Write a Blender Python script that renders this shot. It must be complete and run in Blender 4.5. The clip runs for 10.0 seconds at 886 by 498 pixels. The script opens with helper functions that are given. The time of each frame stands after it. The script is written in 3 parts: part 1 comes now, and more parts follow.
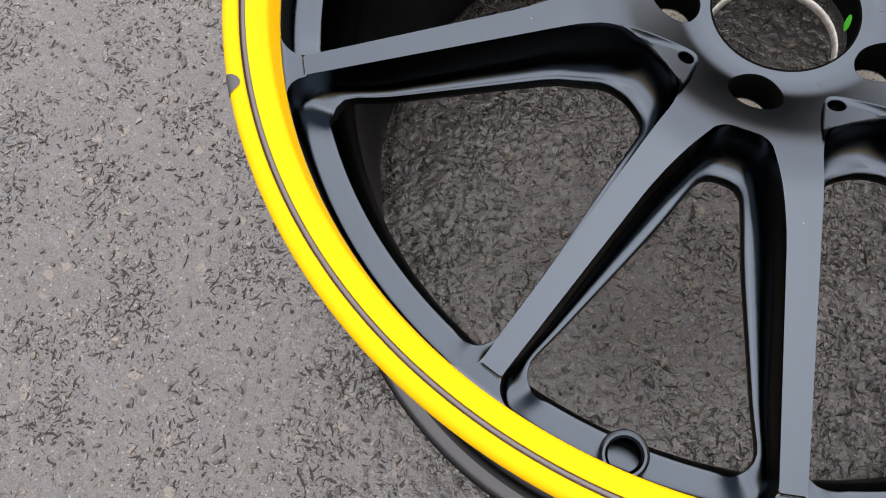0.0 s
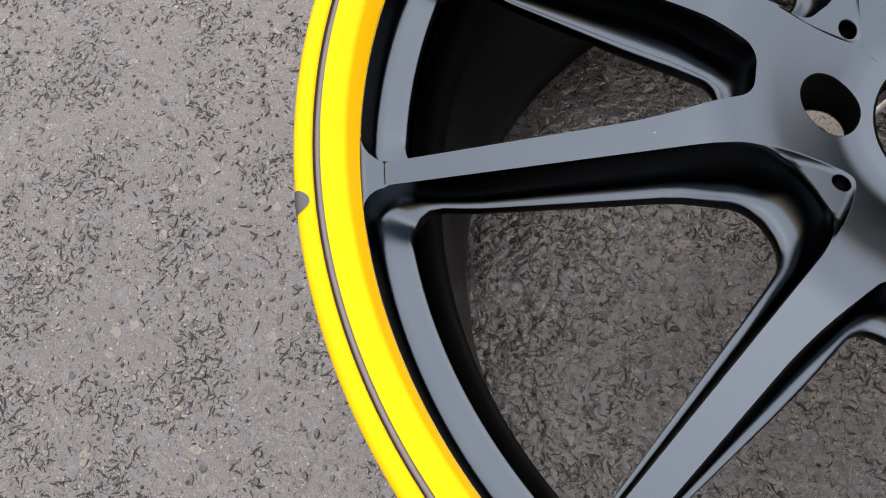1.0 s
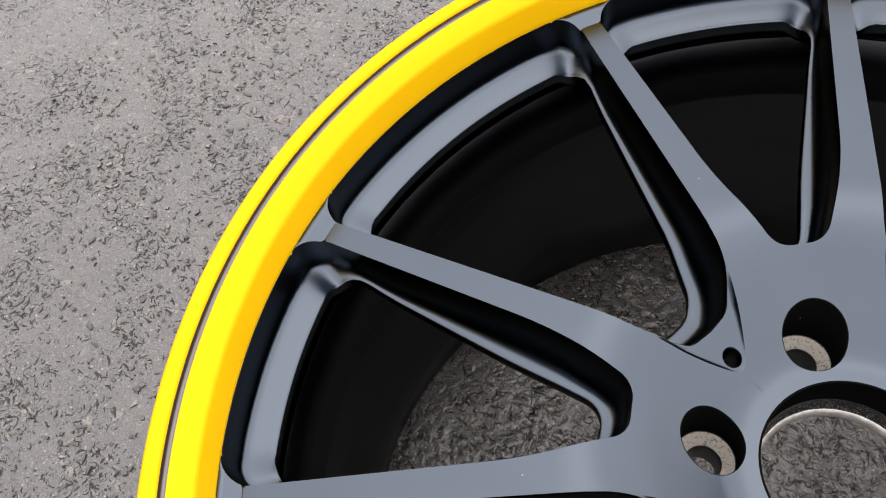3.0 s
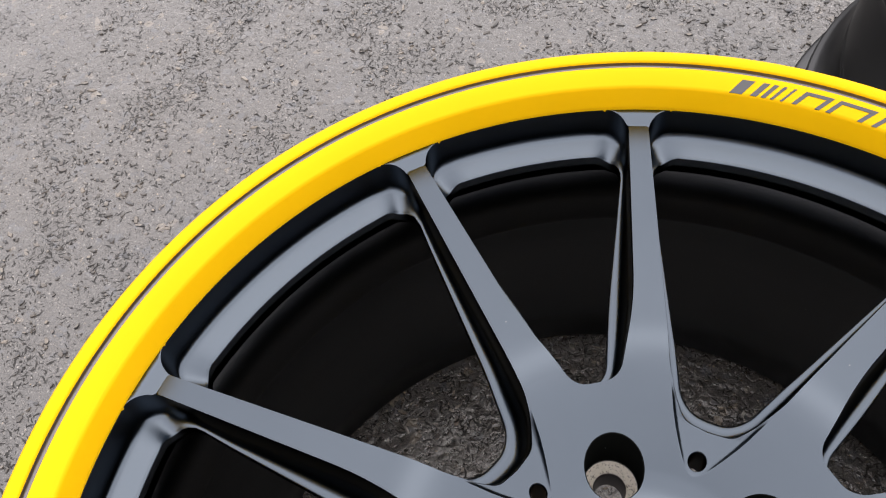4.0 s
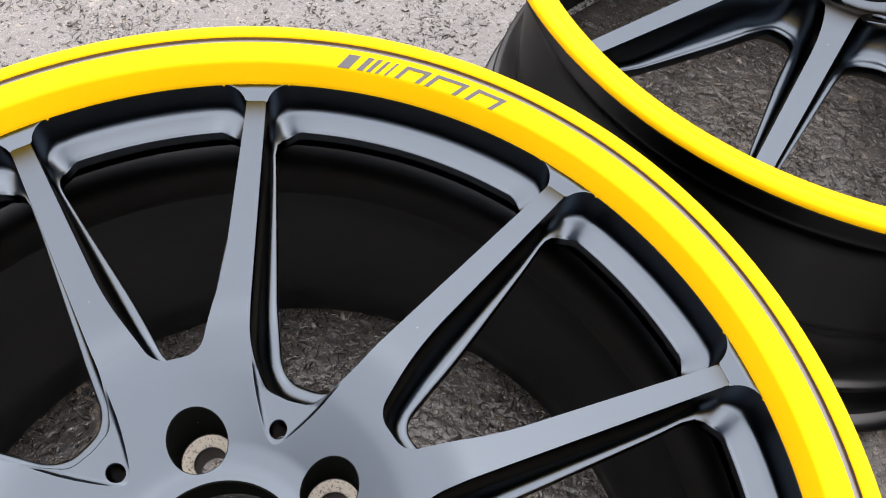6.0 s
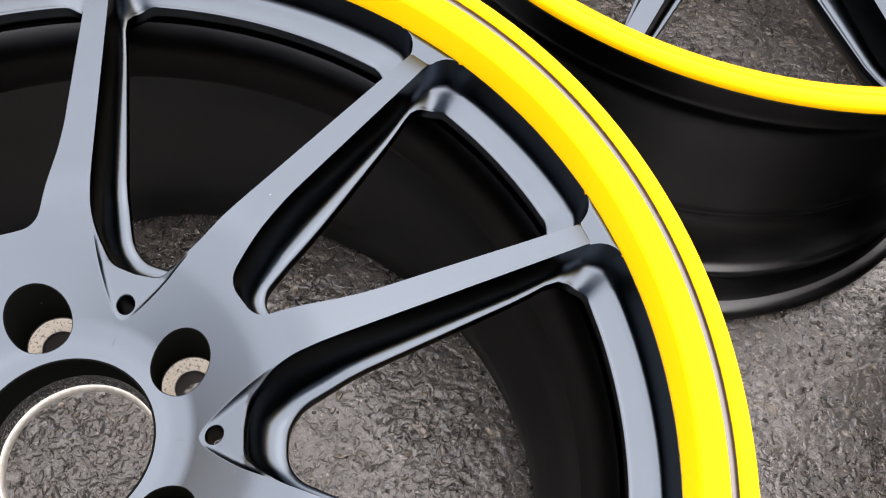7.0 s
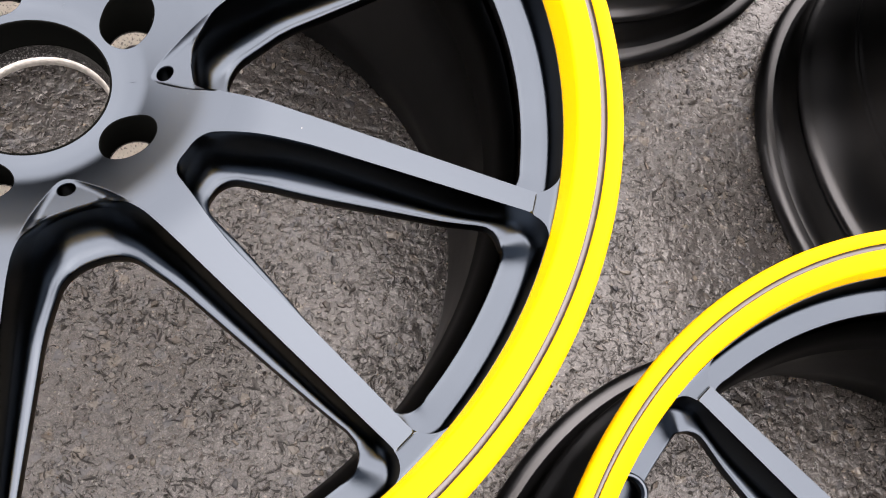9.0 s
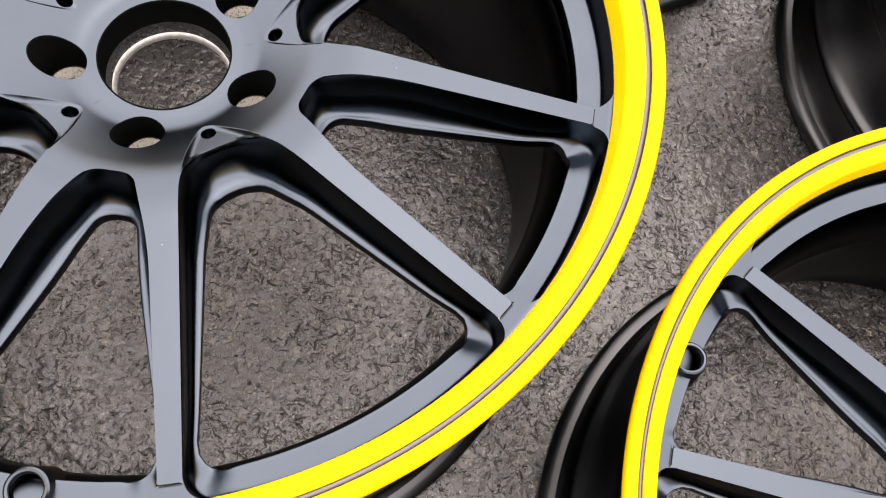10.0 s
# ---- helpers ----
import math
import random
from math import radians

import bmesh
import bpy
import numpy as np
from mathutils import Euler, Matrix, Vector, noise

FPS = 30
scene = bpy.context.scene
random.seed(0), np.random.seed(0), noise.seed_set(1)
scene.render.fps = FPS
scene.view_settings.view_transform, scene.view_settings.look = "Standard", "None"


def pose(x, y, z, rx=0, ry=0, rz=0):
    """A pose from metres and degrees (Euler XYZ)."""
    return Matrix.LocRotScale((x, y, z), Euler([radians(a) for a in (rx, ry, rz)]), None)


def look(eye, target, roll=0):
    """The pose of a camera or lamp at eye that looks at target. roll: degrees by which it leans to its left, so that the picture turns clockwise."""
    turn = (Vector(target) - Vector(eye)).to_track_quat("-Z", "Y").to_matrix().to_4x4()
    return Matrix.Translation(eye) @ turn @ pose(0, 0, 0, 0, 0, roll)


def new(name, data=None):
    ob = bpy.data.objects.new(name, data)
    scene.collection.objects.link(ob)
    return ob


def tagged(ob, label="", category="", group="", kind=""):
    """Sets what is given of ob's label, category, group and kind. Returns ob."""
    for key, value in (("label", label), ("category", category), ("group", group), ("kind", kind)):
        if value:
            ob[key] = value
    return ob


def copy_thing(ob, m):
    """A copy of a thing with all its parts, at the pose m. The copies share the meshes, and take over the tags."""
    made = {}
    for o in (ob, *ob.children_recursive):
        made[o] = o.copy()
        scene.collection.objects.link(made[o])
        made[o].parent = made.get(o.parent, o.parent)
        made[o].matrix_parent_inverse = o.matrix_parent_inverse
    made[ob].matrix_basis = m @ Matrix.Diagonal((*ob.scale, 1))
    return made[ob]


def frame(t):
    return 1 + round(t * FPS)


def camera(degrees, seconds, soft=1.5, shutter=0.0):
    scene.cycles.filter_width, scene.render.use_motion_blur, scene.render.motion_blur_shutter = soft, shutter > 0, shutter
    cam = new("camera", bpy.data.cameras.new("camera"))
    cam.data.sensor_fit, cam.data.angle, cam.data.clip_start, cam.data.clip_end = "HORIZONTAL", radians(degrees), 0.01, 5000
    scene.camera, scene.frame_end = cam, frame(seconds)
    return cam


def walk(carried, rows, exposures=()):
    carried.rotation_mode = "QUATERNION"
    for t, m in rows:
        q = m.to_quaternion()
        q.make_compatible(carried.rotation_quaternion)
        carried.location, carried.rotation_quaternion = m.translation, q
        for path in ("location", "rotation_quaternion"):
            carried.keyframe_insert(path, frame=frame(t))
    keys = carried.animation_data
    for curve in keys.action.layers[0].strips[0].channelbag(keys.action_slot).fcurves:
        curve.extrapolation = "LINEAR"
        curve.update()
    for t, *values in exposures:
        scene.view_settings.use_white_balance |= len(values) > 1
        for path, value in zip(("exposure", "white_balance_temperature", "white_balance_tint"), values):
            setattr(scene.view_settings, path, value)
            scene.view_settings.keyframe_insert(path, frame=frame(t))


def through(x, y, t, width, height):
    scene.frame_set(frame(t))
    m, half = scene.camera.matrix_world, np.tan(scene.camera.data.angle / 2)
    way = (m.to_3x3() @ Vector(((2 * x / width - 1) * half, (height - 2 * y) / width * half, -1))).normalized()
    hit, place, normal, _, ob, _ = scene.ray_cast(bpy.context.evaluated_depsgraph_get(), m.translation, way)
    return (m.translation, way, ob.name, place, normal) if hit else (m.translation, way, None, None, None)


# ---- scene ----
cam = camera(54.73, 10.0, soft=1.1)
PATH = [
    (0, pose(-0.02576, -0.30584, 0.61666, 20.506, 4.315, 23.881)),
    (0.5, pose(-0.04527, -0.26732, 0.60321, 19.806, 7.114, 26.724)),
    (1, pose(-0.06527, -0.23612, 0.58445, 20.553, 8.615, 28.789)),
    (1.5, pose(-0.07537, -0.20998, 0.57485, 23.133, 9.113, 30.888)),
    (2, pose(-0.07545, -0.19305, 0.57479, 25.723, 8.864, 32.029)),
    (2.5, pose(-0.06635, -0.17687, 0.58402, 28.260, 8.170, 31.959)),
    (2.7, pose(-0.06154, -0.16600, 0.58771, 29.456, 7.729, 31.520)),
    (3.8, pose(-0.02558, -0.10249, 0.62577, 32.872, 5.929, 27.084)),
    (4, pose(-0.01325, -0.09372, 0.63459, 33.429, 5.193, 26.353)),
    (4.5, pose(0.02584, -0.06878, 0.65049, 33.816, 3.399, 24.288)),
    (5, pose(0.05150, -0.05515, 0.65635, 33.706, 1.380, 22.213)),
    (5.5, pose(0.07818, -0.04900, 0.64527, 33.090, -0.504, 20.622)),
    (5.7, pose(0.08802, -0.04746, 0.64024, 32.714, -1.303, 19.979)),
    (6.8, pose(0.14391, -0.04999, 0.61157, 28.742, -4.338, 16.488)),
    (7, pose(0.14874, -0.06289, 0.60458, 28.530, -5.218, 15.454)),
    (7.5, pose(0.16254, -0.10014, 0.59820, 26.732, -7.528, 14.081)),
    (8, pose(0.17748, -0.13771, 0.60086, 25.233, -9.159, 12.641)),
    (8.5, pose(0.18060, -0.16747, 0.60423, 23.986, -10.041, 11.281)),
    (9, pose(0.17114, -0.20319, 0.61128, 22.764, -10.027, 9.775)),
    (9.5, pose(0.15919, -0.24054, 0.62222, 21.956, -8.716, 7.792)),
    (10, pose(0.14374, -0.27722, 0.66233, 22.582, -6.606, 6.551)),
]
EXPOSURES = [(0, 1.46, 6500, 12), (2.5, 1.52, 6500, 12), (4.5, 1.54, 6500, 12), (5.5, 1.90, 6550, 12), (6.8, 2.34, 6650, 13), (7.5, 2.52, 6800, 14), (8.5, 2.46, 6850, 15), (9.5, 2.20, 6900, 16), (10, 2.14, 6900, 16)]
walk(cam, PATH, EXPOSURES)

# ---- world, sun ----
world = bpy.data.worlds.new("overcast_sky")
scene.world = world
world.use_nodes = True
wn, wl = world.node_tree.nodes, world.node_tree.links
wn.clear()
sky = wn.new("ShaderNodeTexSky")
sky.sky_type = "NISHITA"
sky.sun_disc = False
sky.sun_elevation, sky.sun_rotation = radians(74), radians(10)
sky.air_density, sky.dust_density, sky.ozone_density = 1.0, 10.0, 1.0
veil = wn.new("ShaderNodeHueSaturation")  # thin cloud greys the blue
veil.inputs["Saturation"].default_value = 0.55
bg = wn.new("ShaderNodeBackground")
bg.inputs["Strength"].default_value = 0.055
out = wn.new("ShaderNodeOutputWorld")
wl.new(sky.outputs[0], veil.inputs["Color"])
cloud = wn.new("ShaderNodeMix")  # the cloud layer, nearly even
cloud.data_type = "RGBA"
cloud.inputs[0].default_value = 0.88
cloud.inputs[7].default_value = (4.4, 4.15, 4.3, 1)
wl.new(veil.outputs[0], cloud.inputs[6])
wl.new(cloud.outputs[2], bg.inputs["Color"])
wl.new(bg.outputs[0], out.inputs["Surface"])

sun = new("sun", bpy.data.lights.new("sun", "SUN"))
sun.data.energy, sun.data.angle, sun.data.color = 1.5, radians(150), (1.0, 0.96, 0.94)
sun.matrix_world = look((0.05, 0.75, 2.0), (0, 0, 0))


# ---- materials ----
def nodes_of(name):
    m = bpy.data.materials.new(name)
    m.use_nodes = True
    nt = m.node_tree
    return m, nt, nt.nodes["Principled BSDF"]


def node(nt, kind, **sets):
    n = nt.nodes.new("ShaderNode" + kind)
    for key, value in sets.items():
        if key in n.inputs:
            n.inputs[key].default_value = value
        else:
            setattr(n, key, value)
    return n


def ramp(nt, fac, stops):
    r = nt.nodes.new("ShaderNodeValToRGB")
    nt.links.new(fac, r.inputs[0])
    while len(r.color_ramp.elements) < len(stops):
        r.color_ramp.elements.new(0.5)
    for e, (at, c) in zip(r.color_ramp.elements, stops):
        e.position = at
        e.color = (*c, 1) if isinstance(c, tuple) else (c, c, c, 1)
    return r


def mix(nt, fac, a, b, how="MIX"):
    m = nt.nodes.new("ShaderNodeMix")
    m.data_type, m.blend_type = "RGBA", how
    for sock, v in ((m.inputs[0], fac), (m.inputs[6], a), (m.inputs[7], b)):
        if hasattr(v, "links"):
            nt.links.new(v, sock)
        elif isinstance(v, tuple):
            sock.default_value = (*v, 1)
        else:
            sock.default_value = v
    return m.outputs[2]


def coat_paint(name, colour, metallic, rough, specks=0.5, grain=0.03, coat=0.0, edge=1.0, warm=0.0):
    """Sprayed paint: slight mottling of gloss, orange-peel relief, a few dust specks."""
    m, nt, b = nodes_of(name)
    tc = node(nt, "TexCoord")
    cloud = node(nt, "TexNoise", Scale=22.0, Detail=3.0)
    peel = node(nt, "TexNoise", Scale=1400.0, Detail=2.0)
    dust = node(nt, "TexVoronoi", Scale=170.0)
    for n in (cloud, peel, dust):
        nt.links.new(tc.outputs["Object"], n.inputs["Vector"])
    r = ramp(nt, cloud.outputs[0], [(0.3, rough - 0.025), (0.7, rough + 0.03)])
    nt.links.new(r.outputs[0], b.inputs["Roughness"])
    dot = ramp(nt, dust.outputs["Distance"], [(0.0, 1.0), (0.055, 1.0), (0.075, 0.0)])
    few = ramp(nt, dust.outputs["Color"], [(0.0, 0.0), (0.90, 0.0), (0.93, specks)])
    both = node(nt, "Math", operation="MULTIPLY")
    nt.links.new(dot.outputs[0], both.inputs[0])
    nt.links.new(few.outputs[0], both.inputs[1])
    tone = mix(nt, cloud.outputs[0], tuple(c * 0.93 for c in colour), tuple(min(1, c * 1.06) for c in colour))
    nt.links.new(mix(nt, both.outputs[0], tone, (0.55, 0.54, 0.52)), b.inputs["Base Color"])
    b.inputs["Metallic"].default_value = metallic
    b.inputs["Specular Tint"].default_value = (edge, edge, edge, 1)
    b.inputs["Specular IOR Level"].default_value = 0.1 if metallic == 0 else 0.5
    b.inputs["Coat Weight"].default_value = coat
    b.inputs["Coat Roughness"].default_value = 0.25
    bump = node(nt, "Bump", Strength=grain, Distance=0.0002)
    nt.links.new(peel.outputs[0], bump.inputs["Height"])
    nt.links.new(bump.outputs[0], b.inputs["Normal"])
    if metallic == 1.0:  # satin metallic: a lobe with short tails, so that turned-away flanks stay black
        satin = node(nt, "BsdfMetallic", distribution="BECKMANN", fresnel_type="F82")
        for source, socket in (("Base Color", "Base Color"), ("Roughness", "Roughness"), ("Normal", "Normal")):
            nt.links.new(b.inputs[source].links[0].from_socket, satin.inputs[socket])
        satin.inputs["Edge Tint"].default_value = (edge * (1 + 0.8 * warm), edge, edge * (1 - warm), 1)
        nt.links.new(satin.outputs[0], nt.nodes["Material Output"].inputs["Surface"])
    return m


GRAPHITE = coat_paint("satin_graphite_paint", (0.095, 0.114, 0.138), 1.0, 0.31, edge=0.35, warm=0.18)
BARREL = coat_paint("satin_black_barrel", (0.092, 0.094, 0.097), 1.0, 0.36, edge=0.38)
YELLOW = coat_paint("yellow_paint", (0.93, 0.54, 0.002), 0.0, 0.5, specks=0.1, grain=0.015)
GROOVE = coat_paint("grey_groove", (0.17, 0.16, 0.165), 0.9, 0.33, specks=0.1)
BADGE = coat_paint("grey_badge", (0.10, 0.10, 0.105), 0.5, 0.45, specks=0.1)


# coat of the holes with their shade painted in: near-black, no gloss
HOLE_BLACK = coat_paint("shaded_black_hole_coat", (0.005, 0.0055, 0.005), 0.0, 0.6, specks=0.5, grain=0.1)
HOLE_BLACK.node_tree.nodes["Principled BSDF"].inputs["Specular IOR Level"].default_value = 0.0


def bare_metal():
    m, nt, b = nodes_of("machined_aluminium")
    tc = node(nt, "TexCoord")
    n = node(nt, "TexNoise", Scale=300.0, Detail=4.0)
    nt.links.new(tc.outputs["Object"], n.inputs["Vector"])
    nt.links.new(ramp(nt, n.outputs[0], [(0.3, (0.50, 0.48, 0.44)), (0.7, (0.74, 0.72, 0.68))]).outputs[0], b.inputs["Base Color"])
    b.inputs["Metallic"].default_value, b.inputs["Roughness"].default_value = 0.75, 0.5
    return m


def seat_metal():
    m, nt, b = nodes_of("overspray_bolt_seat")
    tc = node(nt, "TexCoord")
    n = node(nt, "TexNoise", Scale=900.0, Detail=5.0)
    nt.links.new(tc.outputs["Object"], n.inputs["Vector"])
    nt.links.new(ramp(nt, n.outputs[0], [(0.34, (0.25, 0.23, 0.20)), (0.42, (0.74, 0.69, 0.60)), (0.7, (0.82, 0.77, 0.68))]).outputs[0], b.inputs["Base Color"])
    b.inputs["Metallic"].default_value, b.inputs["Roughness"].default_value = 0.0, 0.6
    return m


def speckled_black():
    m, nt, b = nodes_of("speckled_black_bore")
    tc = node(nt, "TexCoord")
    n = node(nt, "TexNoise", Scale=1300.0, Detail=4.0)
    nt.links.new(tc.outputs["Object"], n.inputs["Vector"])
    nt.links.new(ramp(nt, n.outputs[0], [(0.52, 0.02), (0.66, 0.26)]).outputs[0], b.inputs["Base Color"])
    b.inputs["Metallic"].default_value, b.inputs["Roughness"].default_value = 0.5, 0.5
    bump = node(nt, "Bump", Strength=0.5, Distance=0.0004)
    nt.links.new(n.outputs[0], bump.inputs["Height"])
    nt.links.new(bump.outputs[0], b.inputs["Normal"])
    return m


def plain(name, colour, rough):
    m, nt, b = nodes_of(name)
    b.inputs["Base Color"].default_value = (*colour, 1)
    b.inputs["Roughness"].default_value = rough
    return m


def asphalt():
    """Tar-bound gravel: grey matrix, dark angular chips with open edges, pale specks, wavy damp relief."""
    m, nt, b = nodes_of("worn_asphalt")
    pos = node(nt, "NewGeometry").outputs["Position"]

    def bent(scale, amount, source):
        w = node(nt, "TexNoise", Scale=scale, Detail=3.0)
        nt.links.new(source, w.inputs["Vector"])
        c = node(nt, "VectorMath", operation="SUBTRACT")
        c.inputs[1].default_value = (0.5, 0.5, 0.5)
        nt.links.new(w.outputs["Color"], c.inputs[0])
        k = node(nt, "VectorMath", operation="SCALE", Scale=amount)
        nt.links.new(c.outputs[0], k.inputs[0])
        a = node(nt, "VectorMath", operation="ADD")
        nt.links.new(source, a.inputs[0])
        nt.links.new(k.outputs[0], a.inputs[1])
        return a.outputs[0]

    p1 = bent(300.0, 0.0016, pos)
    p2 = bent(110.0, 0.0042, p1)

    tex = {}
    for key, kind, where, sets in (
            ("wide", "TexNoise", pos, dict(Scale=2.6, Detail=5.0, Roughness=0.6)),
            ("blotch", "TexNoise", pos, dict(Scale=30.0, Detail=4.0)),
            ("fine", "TexNoise", pos, dict(Scale=1700.0, Detail=2.0, Roughness=0.6)),
            ("grit", "TexNoise", pos, dict(Scale=800.0, Detail=4.0, Roughness=0.75)),
            ("wavy", "TexNoise", p1, dict(Scale=175.0, Detail=3.5, Roughness=0.5, Distortion=0.9)),
            ("patch", "TexNoise", pos, dict(Scale=95.0, Detail=1.0)),
            ("worn", "TexNoise", pos, dict(Scale=14.0, Detail=3.0, Roughness=0.6)),
            ("chips", "TexVoronoi", p2, dict(Scale=120.0)),
            ("rims", "TexVoronoi", p2, dict(Scale=120.0, feature="DISTANCE_TO_EDGE")),
            ("specks", "TexVoronoi", p2, dict(Scale=330.0)),
            ("dust", "TexVoronoi", p1, dict(Scale=760.0)),
            ("pores", "TexVoronoi", p2, dict(Scale=210.0))):
        tex[key] = node(nt, kind, **sets)
        nt.links.new(where, tex[key].inputs["Vector"])
    fac = lambda key: tex[key].outputs[0]

    def channels(key):
        n = node(nt, "SeparateColor")
        nt.links.new(tex[key].outputs["Color"], n.inputs[0])
        return n.outputs

    def both(a, b):
        return mix(nt, 1.0, a, b, "MULTIPLY")

    base = ramp(nt, fac("wide"), [(0.3, (0.050, 0.0465, 0.0440)), (0.5, (0.060, 0.0550, 0.0510)), (0.7, (0.070, 0.0620, 0.0550))]).outputs[0]
    c = mix(nt, 0.8, base, ramp(nt, fac("blotch"), [(0.3, 0.40), (0.5, 0.5), (0.7, 0.59)]).outputs[0], "OVERLAY")
    c = mix(nt, 0.8, c, ramp(nt, fac("grit"), [(0.40, 0.10), (0.5, 0.46), (0.60, 0.92)]).outputs[0], "OVERLAY")
    c = mix(nt, 0.7, c, ramp(nt, fac("fine"), [(0.38, 0.12), (0.5, 0.5), (0.62, 0.88)]).outputs[0], "OVERLAY")
    r, g, b3 = channels("chips")[:3]
    core = ramp(nt, tex["rims"].outputs["Distance"], [(0.06, 0.0), (0.12, 0.85)]).outputs[0]
    c = mix(nt, both(core, ramp(nt, r, [(0.0, 1.0), (0.13, 1.0), (0.15, 0.0)]).outputs[0]), c, ramp(nt, b3, [(0.0, (0.044, 0.047, 0.056)), (1.0, (0.082, 0.082, 0.086))]).outputs[0])
    c = mix(nt, both(core, ramp(nt, g, [(0.0, 0.0), (0.965, 0.0), (0.975, 0.7)]).outputs[0]), c, (0.21, 0.175, 0.135))
    r, g = channels("specks")[:2]
    dot = ramp(nt, tex["specks"].outputs["Distance"], [(0.24, 1.0), (0.34, 0.0)]).outputs[0]
    c = mix(nt, both(dot, ramp(nt, r, [(0.68, 0.0), (0.90, 0.85)]).outputs[0]), c, ramp(nt, g, [(0.0, (0.15, 0.145, 0.14)), (0.8, (0.30, 0.28, 0.255)), (1.0, (0.32, 0.235, 0.15))]).outputs[0])

    r, g = channels("dust")[:2]
    dot = ramp(nt, tex["dust"].outputs["Distance"], [(0.28, 1.0), (0.42, 0.0)]).outputs[0]
    c = mix(nt, both(dot, ramp(nt, r, [(0.66, 0.0), (0.80, 0.85)]).outputs[0]), c, ramp(nt, g, [(0.0, (0.012, 0.011, 0.010)), (0.5, (0.016, 0.014, 0.013)), (0.52, (0.15, 0.135, 0.12)), (1.0, (0.22, 0.20, 0.175))]).outputs[0])

    def sums(how, a, b):
        n = node(nt, "Math", operation=how)
        for sock, v in zip(n.inputs, (a, b)):
            if hasattr(v, "links"):
                nt.links.new(v, sock)
            else:
                sock.default_value = v
        return n.outputs[0]

    def crevices(scale, half_long, half_wide, share):
        """Mask for the shade in open joints beside the stones: one bent, tapering slit in some cells, each turned its
        own way.
        """
        cell = node(nt, "TexVoronoi", Scale=scale, Randomness=0.9)
        nt.links.new(p2, cell.inputs["Vector"])
        part_of = node(nt, "SeparateColor")
        nt.links.new(cell.outputs["Color"], part_of.inputs[0])
        own = node(nt, "VectorMath", operation="SUBTRACT")
        nt.links.new(p2, own.inputs[0])
        nt.links.new(cell.outputs["Position"], own.inputs[1])
        spin = node(nt, "VectorRotate", rotation_type="Z_AXIS")
        nt.links.new(own.outputs[0], spin.inputs["Vector"])
        nt.links.new(sums("MULTIPLY", part_of.outputs[0], math.tau), spin.inputs["Angle"])
        xyz = node(nt, "SeparateXYZ")
        nt.links.new(spin.outputs[0], xyz.inputs[0])
        along = sums("DIVIDE", xyz.outputs[0], half_long)
        square = sums("MULTIPLY", along, along)
        bow = sums("MULTIPLY", square, sums("MULTIPLY", part_of.outputs[2], 0.45 * half_long))
        off = sums("ABSOLUTE", sums("SUBTRACT", xyz.outputs[1], bow), 0.0)
        room = sums("SUBTRACT", sums("MULTIPLY", sums("SUBTRACT", 1.0, square), half_wide), off)
        inside = ramp(nt, sums("DIVIDE", room, half_wide), [(0.0, 0.0), (0.30, 1.0)]).outputs[0]
        chance = sums("ADD", part_of.outputs[1], sums("MULTIPLY", sums("SUBTRACT", 0.5, fac("worn")), 5.2))
        return both(inside, ramp(nt, chance, [(share, 1.0), (share + 0.02, 0.0)]).outputs[0])

    cracks = crevices(58.0, 0.0056, 0.0010, 0.30)
    for layer in ((85.0, 0.0040, 0.0008, 0.32), (130.0, 0.0028, 0.00055, 0.32), (210.0, 0.0018, 0.00036, 0.32)):
        cracks = mix(nt, 1.0, cracks, crevices(*layer), "LIGHTEN")
    r = channels("pores")[0]
    hole = both(ramp(nt, tex["pores"].outputs["Distance"], [(0.2, 1.0), (0.36, 0.0)]).outputs[0], ramp(nt, r, [(0.965, 0.0), (0.975, 1.0)]).outputs[0])
    dark = mix(nt, 1.0, cracks, hole, "LIGHTEN")
    # shade inside the slits and pores, painted as near-black colour
    c = mix(nt, mix(nt, 0.90, (0.0, 0.0, 0.0), dark), c, (0.012, 0.011, 0.010))
    nt.links.new(c, b.inputs["Base Color"])
    b.inputs["Specular IOR Level"].default_value = 0.5
    nt.links.new(ramp(nt, fac("wavy"), [(0.3, 0.22), (0.7, 0.38)]).outputs[0], b.inputs["Roughness"])
    # tops worn level, hollows between them
    plateau = ramp(nt, fac("wavy"), [(0.30, 0.40), (0.45, 0.74), (0.6, 0.90), (0.75, 1.0)]).outputs[0]
    film = mix(nt, dark, mix(nt, 0.10, plateau, tex["chips"].outputs["Color"]), (0.0, 0.0, 0.0))
    grain = mix(nt, 0.4, fac("grit"), fac("fine"))
    rough = mix(nt, 0.24, film, grain)
    for height, socket, far in ((rough, "Normal", 0.0014), (mix(nt, 0.09, film, grain), "Coat Normal", 0.0014)):
        bump = node(nt, "Bump", Strength=1.0, Distance=far)
        nt.links.new(height, bump.inputs["Height"])
        nt.links.new(bump.outputs[0], b.inputs[socket])
    b.inputs["Coat Roughness"].default_value, b.inputs["Coat IOR"].default_value = 0.08, 1.56
    # less gloss in slits and pores, so that their painted shade stays dark
    slit_gloss = ramp(nt, dark, [(0.0, 1.0), (0.8, 0.30)]).outputs[0]
    nt.links.new(slit_gloss, b.inputs["Coat Weight"])
    nt.links.new(mix(nt, 0.8, (0.0, 0.0, 0.0), slit_gloss), b.inputs["Specular IOR Level"])
    return m


